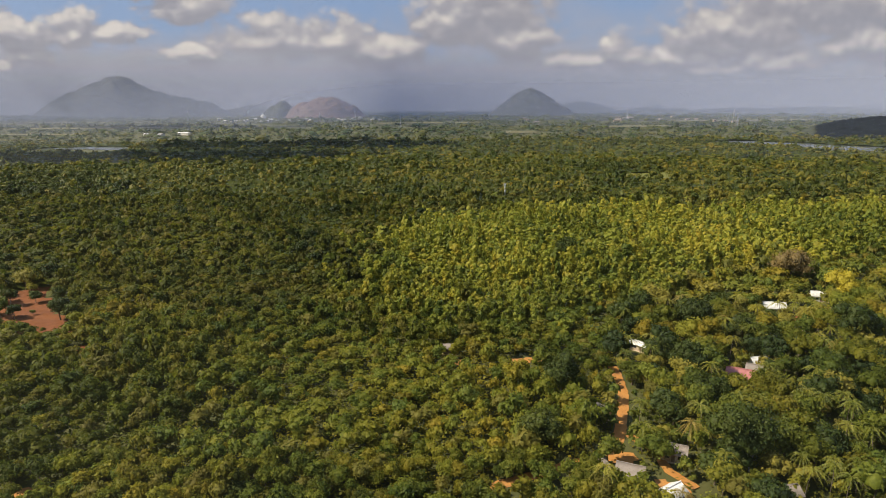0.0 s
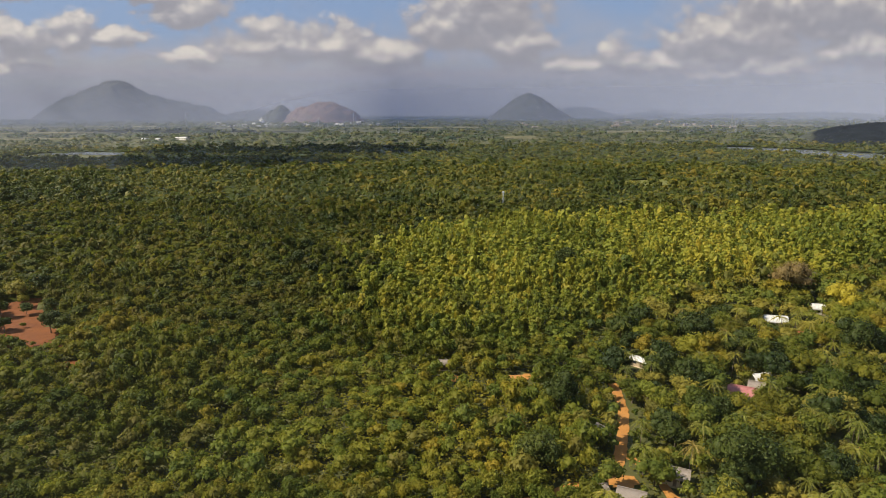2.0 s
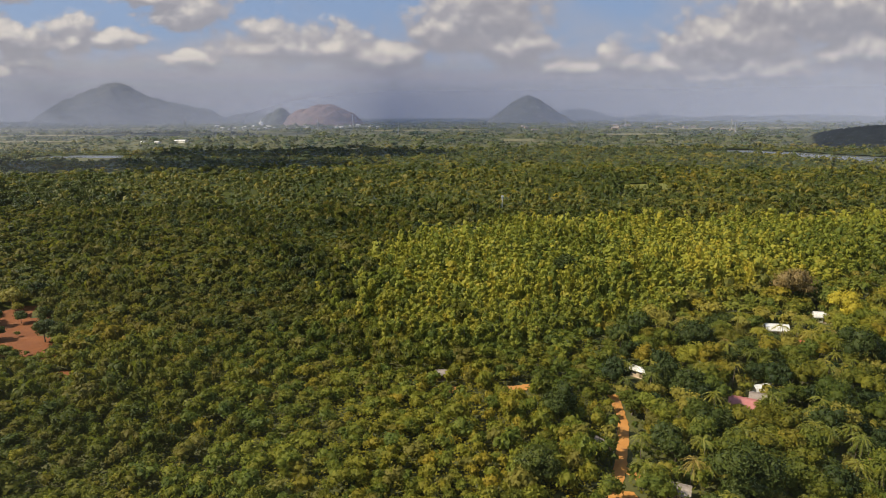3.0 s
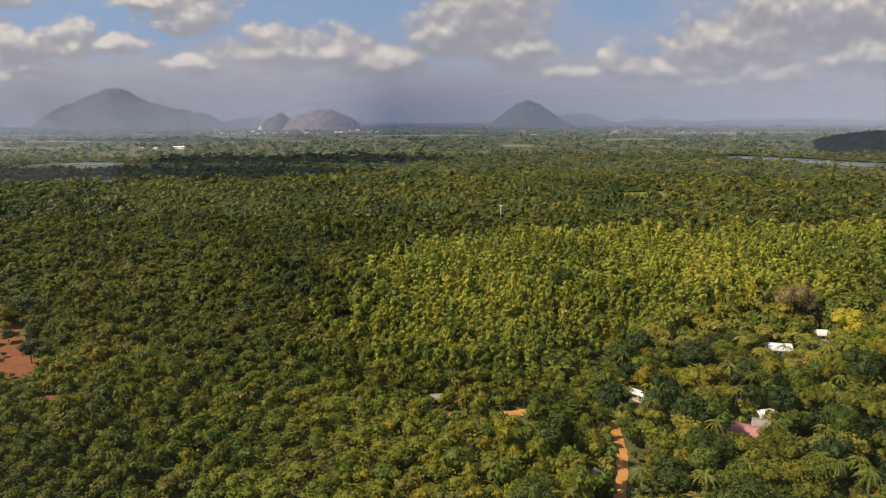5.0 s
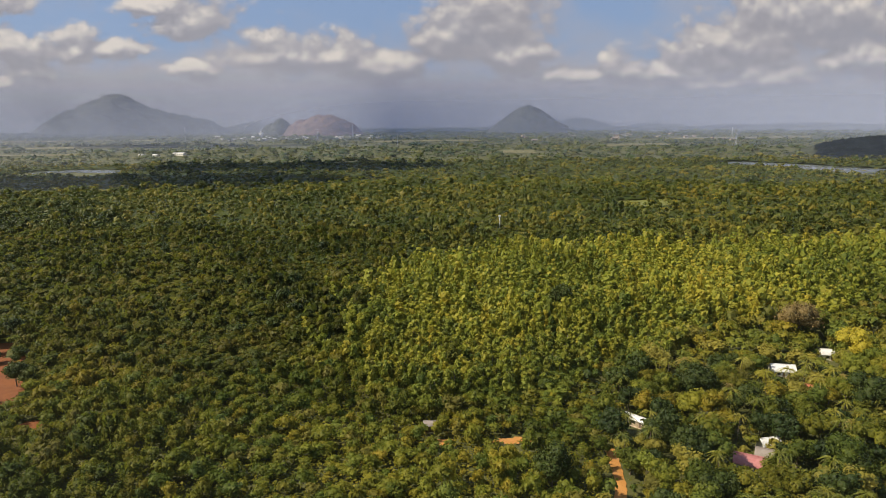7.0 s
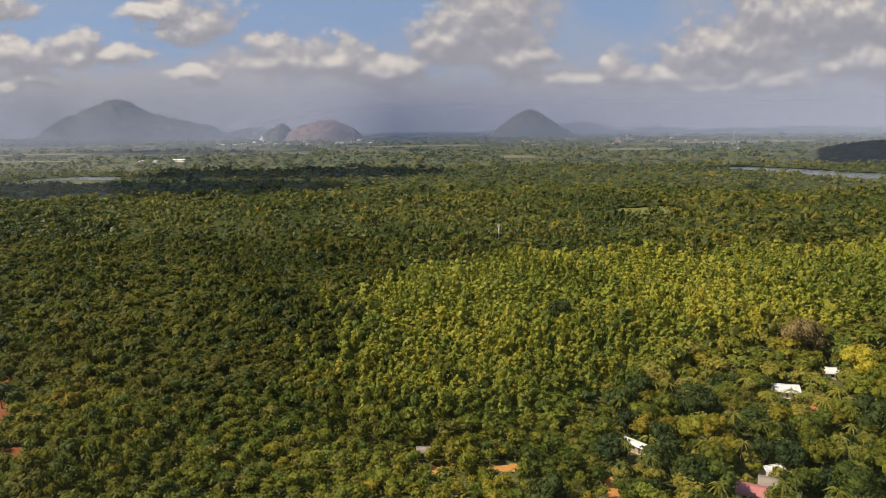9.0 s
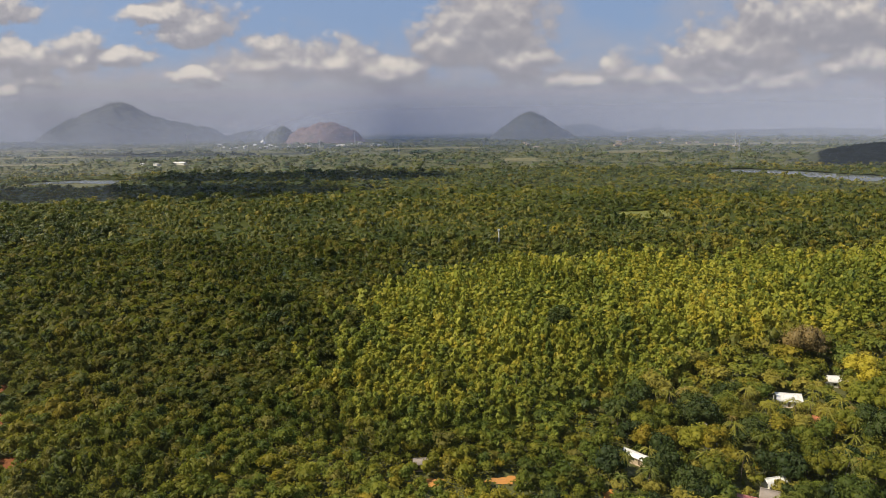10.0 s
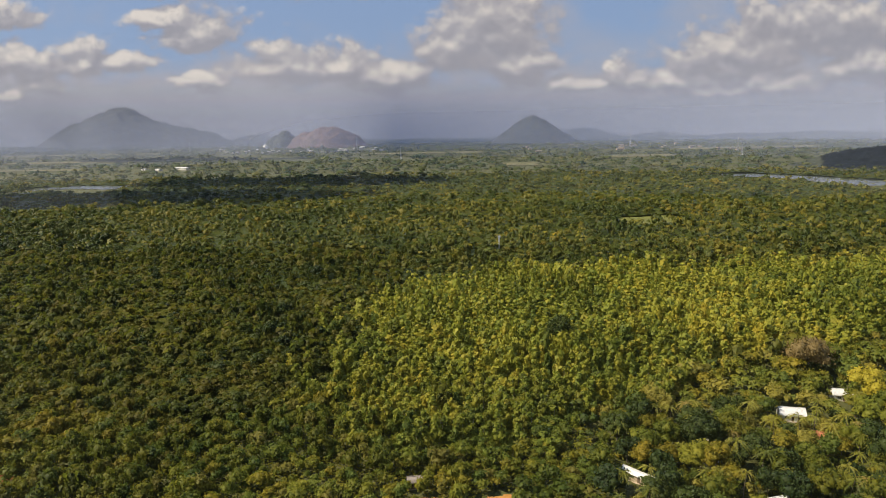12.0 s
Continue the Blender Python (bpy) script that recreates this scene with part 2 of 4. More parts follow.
UNDERGROWTH = surface("undergrowth", (0.05, 0.062, 0.013), (0.10, 0.095, 0.025), 0.03, bump=0.8, fine=0.7)
DIRT = surface("red_dirt", (0.11, 0.029, 0.004), (0.225, 0.066, 0.007), 0.12, bump=0.5, fine=1.4, stain=(0.20, 0.07, 0.016))
DIRT_PALE = surface("sandy_dirt", (0.40, 0.17, 0.034), (0.52, 0.25, 0.06), 0.15, bump=0.5, fine=1.4, stain=(0.30, 0.16, 0.07))
FIELD = surface("dry_field", (0.10, 0.10, 0.038), (0.19, 0.165, 0.07), 0.012, bump=0.2, fine=0.08, stain=(0.10, 0.12, 0.03))
MEADOW = surface("meadow", (0.10, 0.115, 0.02), (0.17, 0.17, 0.03), 0.02, bump=0.2, fine=0.15)
ROCK = surface("bare_rock", (0.075, 0.045, 0.04), (0.20, 0.12, 0.10), 0.016, bump=0.9, fine=0.12, stain=(0.06, 0.065, 0.035))
WOODED = surface("wooded_hill", (0.018, 0.028, 0.014), (0.05, 0.055, 0.028), 0.01, bump=1.0, fine=0.09)
FAR_HILL = surface("far_hill", (0.026, 0.034, 0.030), (0.050, 0.056, 0.048), 0.004, bump=1.0, fine=0.03, stain=(0.075, 0.07, 0.06))
PLASTER = surface("white_plaster", (0.66, 0.63, 0.56), (0.80, 0.78, 0.72), 0.6, stain=(0.42, 0.36, 0.28))
PLASTER_TAN = surface("tan_plaster", (0.46, 0.36, 0.25), (0.58, 0.48, 0.36), 0.6, stain=(0.30, 0.22, 0.15))
SHEET_WHITE = surface("pale_roof_sheet", (0.66, 0.66, 0.64), (0.82, 0.81, 0.77), 0.5, rough=0.5, stain=(0.45, 0.40, 0.34))
SHEET_GREY = surface("grey_roof_sheet", (0.22, 0.185, 0.155), (0.35, 0.30, 0.26), 0.5, rough=0.6, stain=(0.20, 0.16, 0.12))
SHEET_PINK = surface("red_roof_sheet", (0.40, 0.13, 0.13), (0.52, 0.24, 0.22), 0.5, rough=0.55, stain=(0.38, 0.14, 0.12))
TILE_CLAY = surface("clay_tiles", (0.40, 0.13, 0.055), (0.56, 0.21, 0.085), 0.7, rough=0.8, stain=(0.22, 0.09, 0.05))
WOOD = surface("weathered_wood", (0.13, 0.09, 0.06), (0.22, 0.16, 0.11), 1.5)
STEEL = surface("galvanised_steel", (0.45, 0.46, 0.48), (0.6, 0.6, 0.62), 2.0, rough=0.4, metal=0.6)
WHITE_PAINT = surface("white_paint", (0.74, 0.74, 0.72), (0.84, 0.84, 0.82), 0.8, rough=0.5)


def glass_dark():
    m, add = material("window_glass")
    n = add("ShaderNodeTexNoise", {"Scale": 3.0}).outputs["Fac"]
    r = add("ShaderNodeMapRange", {"Value": n, "To Min": 0.04, "To Max": 0.14}).outputs[0]
    p = add("ShaderNodeBsdfPrincipled", {"Base Color": (0.03, 0.035, 0.04, 1), "Roughness": r, "IOR": 1.5})
    add("ShaderNodeOutputMaterial", {0: p.outputs[0]})
    return m


def water():
    m, add = material("lake_water")
    pos = add("ShaderNodeTexCoord").outputs["Object"]
    n = add("ShaderNodeTexNoise", {"Vector": pos, "Scale": 0.25, "Detail": 4.0}).outputs["Fac"]
    n2 = add("ShaderNodeTexNoise", {"Vector": pos, "Scale": 0.012, "Detail": 2.0}).outputs["Fac"]
    b = add("ShaderNodeBump", {"Height": n, "Strength": 0.12, "Distance": 0.3}).outputs[0]
    r = add("ShaderNodeMapRange", {"Value": n2, "From Min": 0.35, "From Max": 0.65, "To Min": 0.08, "To Max": 0.3}).outputs[0]
    p = add("ShaderNodeBsdfPrincipled", {"Base Color": (0.10, 0.11, 0.11, 1), "Roughness": r, "IOR": 1.33, "Normal": b})
    add("ShaderNodeOutputMaterial", {0: p.outputs[0]})
    return m


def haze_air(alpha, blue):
    """Thin moist air painted on shells: passes most light, scatters the rest, thinning with height."""
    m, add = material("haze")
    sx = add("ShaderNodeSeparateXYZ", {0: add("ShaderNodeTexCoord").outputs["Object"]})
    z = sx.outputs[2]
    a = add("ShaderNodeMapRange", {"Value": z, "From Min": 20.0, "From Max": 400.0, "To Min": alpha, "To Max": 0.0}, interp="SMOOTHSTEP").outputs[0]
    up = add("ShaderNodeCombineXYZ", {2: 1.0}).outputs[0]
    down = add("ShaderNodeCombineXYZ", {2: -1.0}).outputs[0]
    # tone darkened westward by colour, to offset the stronger sunlight on the shells there
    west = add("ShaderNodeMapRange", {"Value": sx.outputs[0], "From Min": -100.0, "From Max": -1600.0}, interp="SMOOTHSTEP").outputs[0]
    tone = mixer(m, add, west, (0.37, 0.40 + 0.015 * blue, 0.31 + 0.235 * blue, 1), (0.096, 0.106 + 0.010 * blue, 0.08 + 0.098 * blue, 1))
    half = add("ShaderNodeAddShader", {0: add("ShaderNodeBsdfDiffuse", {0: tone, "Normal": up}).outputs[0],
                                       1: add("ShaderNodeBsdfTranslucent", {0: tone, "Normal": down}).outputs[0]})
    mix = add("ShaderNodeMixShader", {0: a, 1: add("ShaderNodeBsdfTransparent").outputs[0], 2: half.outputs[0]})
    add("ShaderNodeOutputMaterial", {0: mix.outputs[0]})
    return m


GLASS, WATER = glass_dark(), water()
RUBBER = surface("tyre_rubber", (0.02, 0.02, 0.02), (0.045, 0.043, 0.04), 3.0)

# ---------------------------------------------------------------- mesh helpers
def rise(x, y):
    """Height of the land: low swells only."""
    return 1.1 * np.sin(np.asarray(x) / 61.0 + 0.7) * np.sin(np.asarray(y) / 83.0) + 0.5 * np.sin(np.asarray(x) / 23.0 + np.asarray(y) / 31.0)


def mesh_of(name, verts, faces, mat, tint=None, smooth=False):
    """verts: (n, 3); faces: list of (m, k) index arrays."""
    me = bpy.data.meshes.new(name)
    faces = [f for f in faces if len(f)]
    loops = np.concatenate([f.ravel() for f in faces]).astype(np.int32)
    total = np.concatenate([np.full(len(f), f.shape[1]) for f in faces]).astype(np.int32)
    start = np.concatenate([[0], np.cumsum(total)[:-1]]).astype(np.int32)
    me.vertices.add(len(verts))
    me.vertices.foreach_set("co", np.asarray(verts, np.float32).ravel())
    me.loops.add(len(loops))
    me.loops.foreach_set("vertex_index", loops)
    me.polygons.add(len(total))
    me.polygons.foreach_set("loop_start", start)
    me.polygons.foreach_set("loop_total", total)
    if smooth:
        me.polygons.foreach_set("use_smooth", np.ones(len(total), bool))
    if tint is not None:
        me.attributes.new("tint", "FLOAT", "POINT").data.foreach_set("value", np.asarray(tint, np.float32))
    me.update(calc_edges=True)
    me.materials.append(mat)
    return me


def bm_mesh(name, bm, mat, smooth=False):
    me = bpy.data.meshes.new(name)
    bm.normal_update()
    bm.to_mesh(me)
    bm.free()
    if smooth:
        for p in me.polygons:
            p.use_smooth = True
    me.materials.append(mat)
    return me


def part(name, data, parent, label="", at=None):
    ob = new(name, data)
    ob.parent = parent
    if at is not None:
        ob.matrix_basis = at
    return tagged(ob, label) if label else ob


def box(bm, x0, y0, z0, x1, y1, z1):
    v = [bm.verts.new(c) for c in ((x0, y0, z0), (x1, y0, z0), (x1, y1, z0), (x0, y1, z0), (x0, y0, z1), (x1, y0, z1), (x1, y1, z1), (x0, y1, z1))]
    for f in ((3, 2, 1, 0), (4, 5, 6, 7), (0, 1, 5, 4), (1, 2, 6, 5), (2, 3, 7, 6), (3, 0, 4, 7)):
        bm.faces.new([v[i] for i in f])


def ico(level):
    bm = bmesh.new()
    bmesh.ops.create_icosphere(bm, subdivisions=level, radius=1.0)
    v = np.array([w.co[:] for w in bm.verts])
    f = np.array([[w.index for w in p.verts] for p in bm.faces])
    bm.free()
    return v, f


ICO1, ICO2 = ico(1), ico(2)


def dome(level):
    """A ball without its underside, which lies in the crown."""
    v, f = ico(level)
    return v, f[v[f][:, :, 2].mean(1) > -0.45]


DOME1 = dome(1)
DOME0 = dome(0)
CAP0 = (DOME0[0], DOME0[1][DOME0[0][DOME0[1]][:, :, 2].mean(1) > -0.1])
CAP1 = (DOME1[0], DOME1[1][DOME1[0][DOME1[1]][:, :, 2].mean(1) > -0.1])
rng = np.random.default_rng(7)


def sprays(points, out, size, droop=0.15, loose=0.7, wide=0.62):
    """Leaf sprays: one bent four-sided blade at each point, facing roughly along out."""
    n = len(points)
    nrm = out + rng.normal(0, loose, (n, 3))
    nrm[:, 2] += 0.25
    nrm /= np.linalg.norm(nrm, axis=1, keepdims=True)
    a = np.cross(nrm, rng.normal(0, 1, (n, 3)))
    a /= np.linalg.norm(a, axis=1, keepdims=True)
    b = np.cross(nrm, a)
    s = (size * rng.uniform(0.6, 1.35, n))[:, None]
    bend = nrm * s * rng.uniform(-0.05, 0.3, n)[:, None]
    w = wide * rng.uniform(0.7, 1.2, n)[:, None]
    tip, tail = points + a * s - bend, points - a * s * 0.8 - bend
    tip[:, 2] -= droop * s[:, 0]
    v = np.stack([tail, points + b * s * w, tip, points - b * s * w], 1).reshape(-1, 3)
    f = np.arange(4 * n).reshape(n, 4)
    return v, f


def crown(lumps, n, size, core, flat=0.85, **kw):
    """A crown: lumps (x, y, z, r) wearing n leaf sprays, each over a knobbly core of twigs and leaves."""
    lumps = np.asarray(lumps, float)
    share = lumps[:, 3] ** 2
    which = rng.choice(len(lumps), n, p=share / share.sum())
    d = rng.normal(0, 1, (n, 3))
    d[:, 2] = np.abs(d[:, 2]) * 1.1 - 0.35
    d /= np.linalg.norm(d, axis=1, keepdims=True)
    r = lumps[which, 3] * rng.uniform(0.72, 1.12, n)
    pts = lumps[which, :3] + d * r[:, None] * [1, 1, flat]
    v, f = sprays(pts, d, size, **kw)
    vs, fs, k = [v], [f], len(v)
    tris = []
    for x, y, z, rad in lumps:
        cv, cf = core
        w = cv * (rad * 0.76) * [1, 1, flat] * rng.uniform(0.8, 1.12, (len(cv), 1)) + [x, y, z]
        vs.append(w)
        tris.append(cf + k)
        k += len(w)
    return np.concatenate(vs), f, np.concatenate(tris)


def heap(r, h, base, count, spread=0.6):
    """Lumps that make one crown of radius r between base and h."""
    out = []
    for i in range(count):
        a, q = rng.uniform(0, 6.28), math.sqrt(rng.uniform(0.05, 1)) * r * spread
        z = base + (h - base) * rng.uniform(0.3, 0.78) * (1 - 0.35 * (q / r) ** 2)
        out.append((q * math.cos(a), q * math.sin(a), z, r * rng.uniform(0.36, 0.56)))
    out.append((0, 0, base + (h - base) * 0.58, r * 0.62))
    return out


def scrub(n, size, core, count=6):
    return crown(heap(rng.uniform(2.5, 3.2), rng.uniform(4.6, 6.2), rng.uniform(0.6, 1.2), count), n, size, core)


def teak(n, size, core, count=7):
    """Upright plantation tree with large hanging leaves in tiers."""
    h, lumps = rng.uniform(7.5, 10.0), []
    for i in range(count):
        z = 2.2 + (h - 3.0) * i / (count - 1)
        r = 1.9 * (1 - 0.5 * ((z - 2.2) / h) ** 1.4)
        a = rng.uniform(0, 6.28)
        lumps.append((0.6 * r * math.cos(a), 0.6 * r * math.sin(a), z, r * rng.uniform(0.75, 1.1)))
    return crown(lumps, n, size, core, flat=0.85, droop=0.5, loose=0.55, wide=0.7)


def garden(n, size, core, count=11):
    return crown(heap(rng.uniform(4.2, 5.4), rng.uniform(8.5, 11.5), rng.uniform(2.2, 3.2), count, 0.68), n, size, core)


def trunk_mesh(name, height, r, mat, limbs=4, lean=0.0, spread=1.6, sides=5):
    """Tapered trunk with limbs that fork up into the crown."""
    vs, fs, k = [], [], 0

    def tube(pts, radii):
        nonlocal k
        for p, rad in zip(pts, radii):
            for j in range(sides):
                a = 2 * math.pi * j / sides
                vs.append((p[0] + rad * math.cos(a), p[1] + rad * math.sin(a), p[2]))
        for i in range(len(pts) - 1):
            for j in range(sides):
                q = k + i * sides
                fs.append((q + j, q + (j + 1) % sides, q + sides + (j + 1) % sides, q + sides + j))
        k += len(pts) * sides

    n = 5
    mid = [(lean * (i / n) ** 1.6 + 0.08 * math.sin(i * 1.9), 0.08 * math.cos(i * 2.3), height * i / n - (0.25 if i == 0 else 0)) for i in range(n + 1)]
    tube(mid, [r * (1.35 if i == 0 else 1 - 0.55 * i / n) for i in range(n + 1)])
    for i in range(limbs):
        a, b = 2.4 * i + 0.5, mid[3 + i % 2]
        tube([b, (b[0] + spread * 0.5 * math.cos(a), b[1] + spread * 0.5 * math.sin(a), b[2] + height * 0.14),
              (b[0] + spread * math.cos(a), b[1] + spread * math.sin(a), b[2] + height * 0.32)], [r * 0.5, r * 0.36, r * 0.14])
    return mesh_of(name, np.array(vs), [np.array(fs)], mat, smooth=True)


def palm_crown(fronds, length):
    """Arching fronds, each a midrib hung with two rows of drooping leaflets."""
    vs, fs, k = [], [], 0
    for i in range(fronds):
        a = 2.4 * i + rng.uniform(-0.2, 0.2)
        up = rng.uniform(-0.25, 1.15)
        ln = length * rng.uniform(0.8, 1.1)
        ca, sa = math.cos(a), math.sin(a)
        pts = []
        for s in np.linspace(0, 1, 8):
            reach = ln * s * (0.94 if up < 0.8 else 0.72)
            pts.append((reach * ca, reach * sa, ln * (up * s * 0.75 - (0.55 + 0.35 * up) * s * s * 1.05)))
        for j in range(7):
            p, q = np.array(pts[j]), np.array(pts[j + 1])
            w = ln * 0.105 * math.sin(math.pi * (0.18 + 0.8 * j / 7))
            side = np.array((-sa, ca, 0.0))
            for sgn in (1, -1):
                for e in (0.05, 0.55):
                    b = p + (q - p) * e
                    t = p + (q - p) * (e + 0.36)
                    tip = (p + (q - p) * (e + 0.75)) + side * sgn * w * rng.uniform(0.85, 1.1)
                    tip[2] -= w * rng.uniform(0.5, 1.0)
                    vs += [b, t, tip]
                    fs.append((k, k + 1, k + 2))
                    k += 3
    return np.array(vs), np.array(fs)


def small_palm(fronds, length, top):
    """A far palm: slim stem and bent fronds of two blades each."""
    vs, fs, k = [], [], 0
    for i in range(fronds):
        a = 2.4 * i + rng.uniform(-0.3, 0.3)
        up, ln = rng.uniform(0.1, 0.9), length * rng.uniform(0.8, 1.1)
        d, side = np.array((math.cos(a), math.sin(a), 0.0)), np.array((-math.sin(a), math.cos(a), 0.0)) * ln * 0.13
        p = np.array((0.0, 0.0, top))
        q = p + d * ln * 0.5 + [0, 0, up * ln * 0.3]
        e = p + d * ln + [0, 0, ln * (up * 0.3 - 0.4)]
        vs += [p, q + side - [0, 0, 0.3], q - side - [0, 0, 0.3], e]
        fs += [(k, k + 2, k + 1), (k + 1, k + 2, k + 3)]
        k += 4
    for a in (0.0, 2.1, 4.2):
        c = np.array((math.cos(a), math.sin(a), 0.0)) * 0.22
        vs += [c, c * 0.7 + [0, 0, top]]
    for j in range(3):
        a, b = k + 2 * j, k + 2 * ((j + 1) % 3)
        fs += [(a, b, b + 1), (a, b + 1, a + 1)]
    return np.array(vs), np.zeros((0, 4), int), np.array(fs)


def scatter(x0, x1, y0, y1, step, keep, jitter=0.55):
    """Jittered triangular grid of places (x, y) for which keep() holds."""
    ys = np.arange(y0, y1, step * 0.87)
    out = []
    for i, y in enumerate(ys):
        xs = np.arange(x0, x1, step) + (step / 2 if i % 2 else 0)
        out.append(np.stack([xs, np.full(len(xs), y)], 1))
    p = np.concatenate(out)
    p += rng.uniform(-jitter, jitter, p.shape) * step
    return p[keep(p[:, 0], p[:, 1])]


def inside(x, y, poly):
    x, y = np.asarray(x), np.asarray(y)
    r = np.zeros(x.shape, bool)
    for (ax, ay), (bx, by) in zip(poly, poly[1:] + poly[:1]):
        cut = ((ay > y) != (by > y)) & (x < (bx - ax) * (y - ay) / (by - ay + 1e-9) + ax)
        r ^= cut
    return r


def near_line(x, y, line, width):
    x, y = np.asarray(x), np.asarray(y)
    hit = np.zeros(x.shape, bool)
    for (ax, ay), (bx, by) in zip(line, line[1:]):
        dx, dy = bx - ax, by - ay
        s = np.clip(((x - ax) * dx + (y - ay) * dy) / (dx * dx + dy * dy), 0, 1)
        hit |= (x - ax - s * dx) ** 2 + (y - ay - s * dy) ** 2 < width * width
    return hit


def wood_of(name, kinds, places, mat, low, high, tall=(0.85, 1.2), sink=0.0):
    """One sheet of many trees: each place takes one of the kinds, turned and sized by chance."""
    vs, qs, ts, tn, k = [], [], [], [], 0
    pick = rng.integers(0, len(kinds), len(places))
    for i, (v, q, t) in enumerate(kinds):
        at = places[pick == i]
        n = len(at)
        if not n:
            continue
        a, s = rng.uniform(0, 6.28, n), np.clip(math.sqrt(low * high) * np.exp(rng.normal(0, 0.5 * math.log(high / low), n)), low * 0.75, high * 1.35)
        h = s * rng.uniform(*tall, n)
        c, d = np.cos(a), np.sin(a)
        x = (v[None, :, 0] * c[:, None] - v[None, :, 1] * d[:, None]) * s[:, None] + at[:, :1]
        y = (v[None, :, 0] * d[:, None] + v[None, :, 1] * c[:, None]) * s[:, None] + at[:, 1:2]
        h *= 1 + 0.16 * np.sin(at[:, 0] / 17.0 + at[:, 1] / 29.0) + 0.14 * np.sin(at[:, 0] / 41.0 - at[:, 1] / 23.0 + 1.0)
        z = v[None, :, 2] * h[:, None] + (rise(at[:, 0], at[:, 1]) - sink)[:, None]
        vs.append(np.stack([x, y, z], 2).reshape(-1, 3))
        off = (np.arange(n) * len(v) + k)[:, None, None]
        if len(q):
            qs.append((q[None] + off).reshape(-1, 4))
        if len(t):
            ts.append((t[None] + off).reshape(-1, 3))
        tn.append(np.repeat(rng.uniform(0, 1, n), len(v)))
        k += n * len(v)
    faces = ([np.concatenate(qs)] if qs else []) + ([np.concatenate(ts)] if ts else [])
    return new(name, mesh_of(name, np.concatenate(vs), faces, mat, np.concatenate(tn), smooth=True))


# ---------------------------------------------------------------- the plan
PLANTATION = [(-14, 250), (-28, 285), (-34, 317), (-34, 390), (-12, 450), (40, 488), (110, 505), (207, 498), (330, 512), (440, 500), (440, 385), (249, 352), (168, 325), (112, 300), (72, 268), (25, 243)]
CLEARING = [(-216, 296), (-201, 308), (-192, 306), (-186, 290), (-178, 292), (-172, 281), (-172, 270), (-160, 262), (-149, 244), (-156, 239), (-174, 246), (-182, 254), (-196, 258), (-214, 270)]
CLEARING_SMALL = [(-141, 229), (-132, 231), (-130, 224), (-139, 222)]
ROAD = [(58, 206), (57, 196), (56, 186), (52, 172), (48, 160), (43, 148), (33, 146), (24, 142), (12, 137), (0, 128)]
LANE = [(49, 160), (54, 151), (55, 141), (59, 134)]
BARE = [([(80, 204), (91, 207), (92, 212), (82, 213)], 0), ([(20, 211), (30, 214), (36, 211), (28, 209)], 1), ([(3, 208), (9, 209), (9, 213), (3, 213)], 2),
        ([(49, 131), (56, 130), (57, 135), (51, 138)], 3), ([(-104, 134), (-96, 136), (-98, 141), (-104, 139)], 4), ([(42, 145), (48, 145), (49, 150), (43, 151)], 5)]
LAKE_WEST = [(-775, 1245), (-700, 1268), (-660, 1252), (-618, 1244), (-598, 1290), (-622, 1330), (-650, 1318), (-682, 1338), (-745, 1315), (-800, 1296)]
LAKE_EAST = [(520, 1372), (580, 1325), (640, 1262), (662, 1200), (686, 1100), (760, 1080), (1060, 1060), (1120, 1140), (900, 1165), (798, 1172), (760, 1220), (715, 1300), (640, 1380)]
GLADE = [(190, 745), (232, 738), (268, 752), (292, 780), (270, 800), (225, 790), (198, 772)]
FIELDS = [[(-1500, 2200), (-900, 2240), (-880, 2330), (-1500, 2320)], [(-1400, 1800), (-1020, 1820), (-1010, 1880), (-1380, 1870)], [(168, 1750), (250, 1722), (268, 1850), (175, 1866)],
          [(500, 2050), (760, 2080), (740, 2200), (520, 2170)], [(-300, 2500), (150, 2520), (160, 2640), (-280, 2620)], [(900, 2500), (1500, 2560), (1480, 2700), (920, 2640)],
          [(-1250, 1340), (-930, 1330), (-900, 1395), (-1240, 1420)], [(-2000, 2800), (-1200, 2850), (-1180, 2960), (-2000, 2930)]]
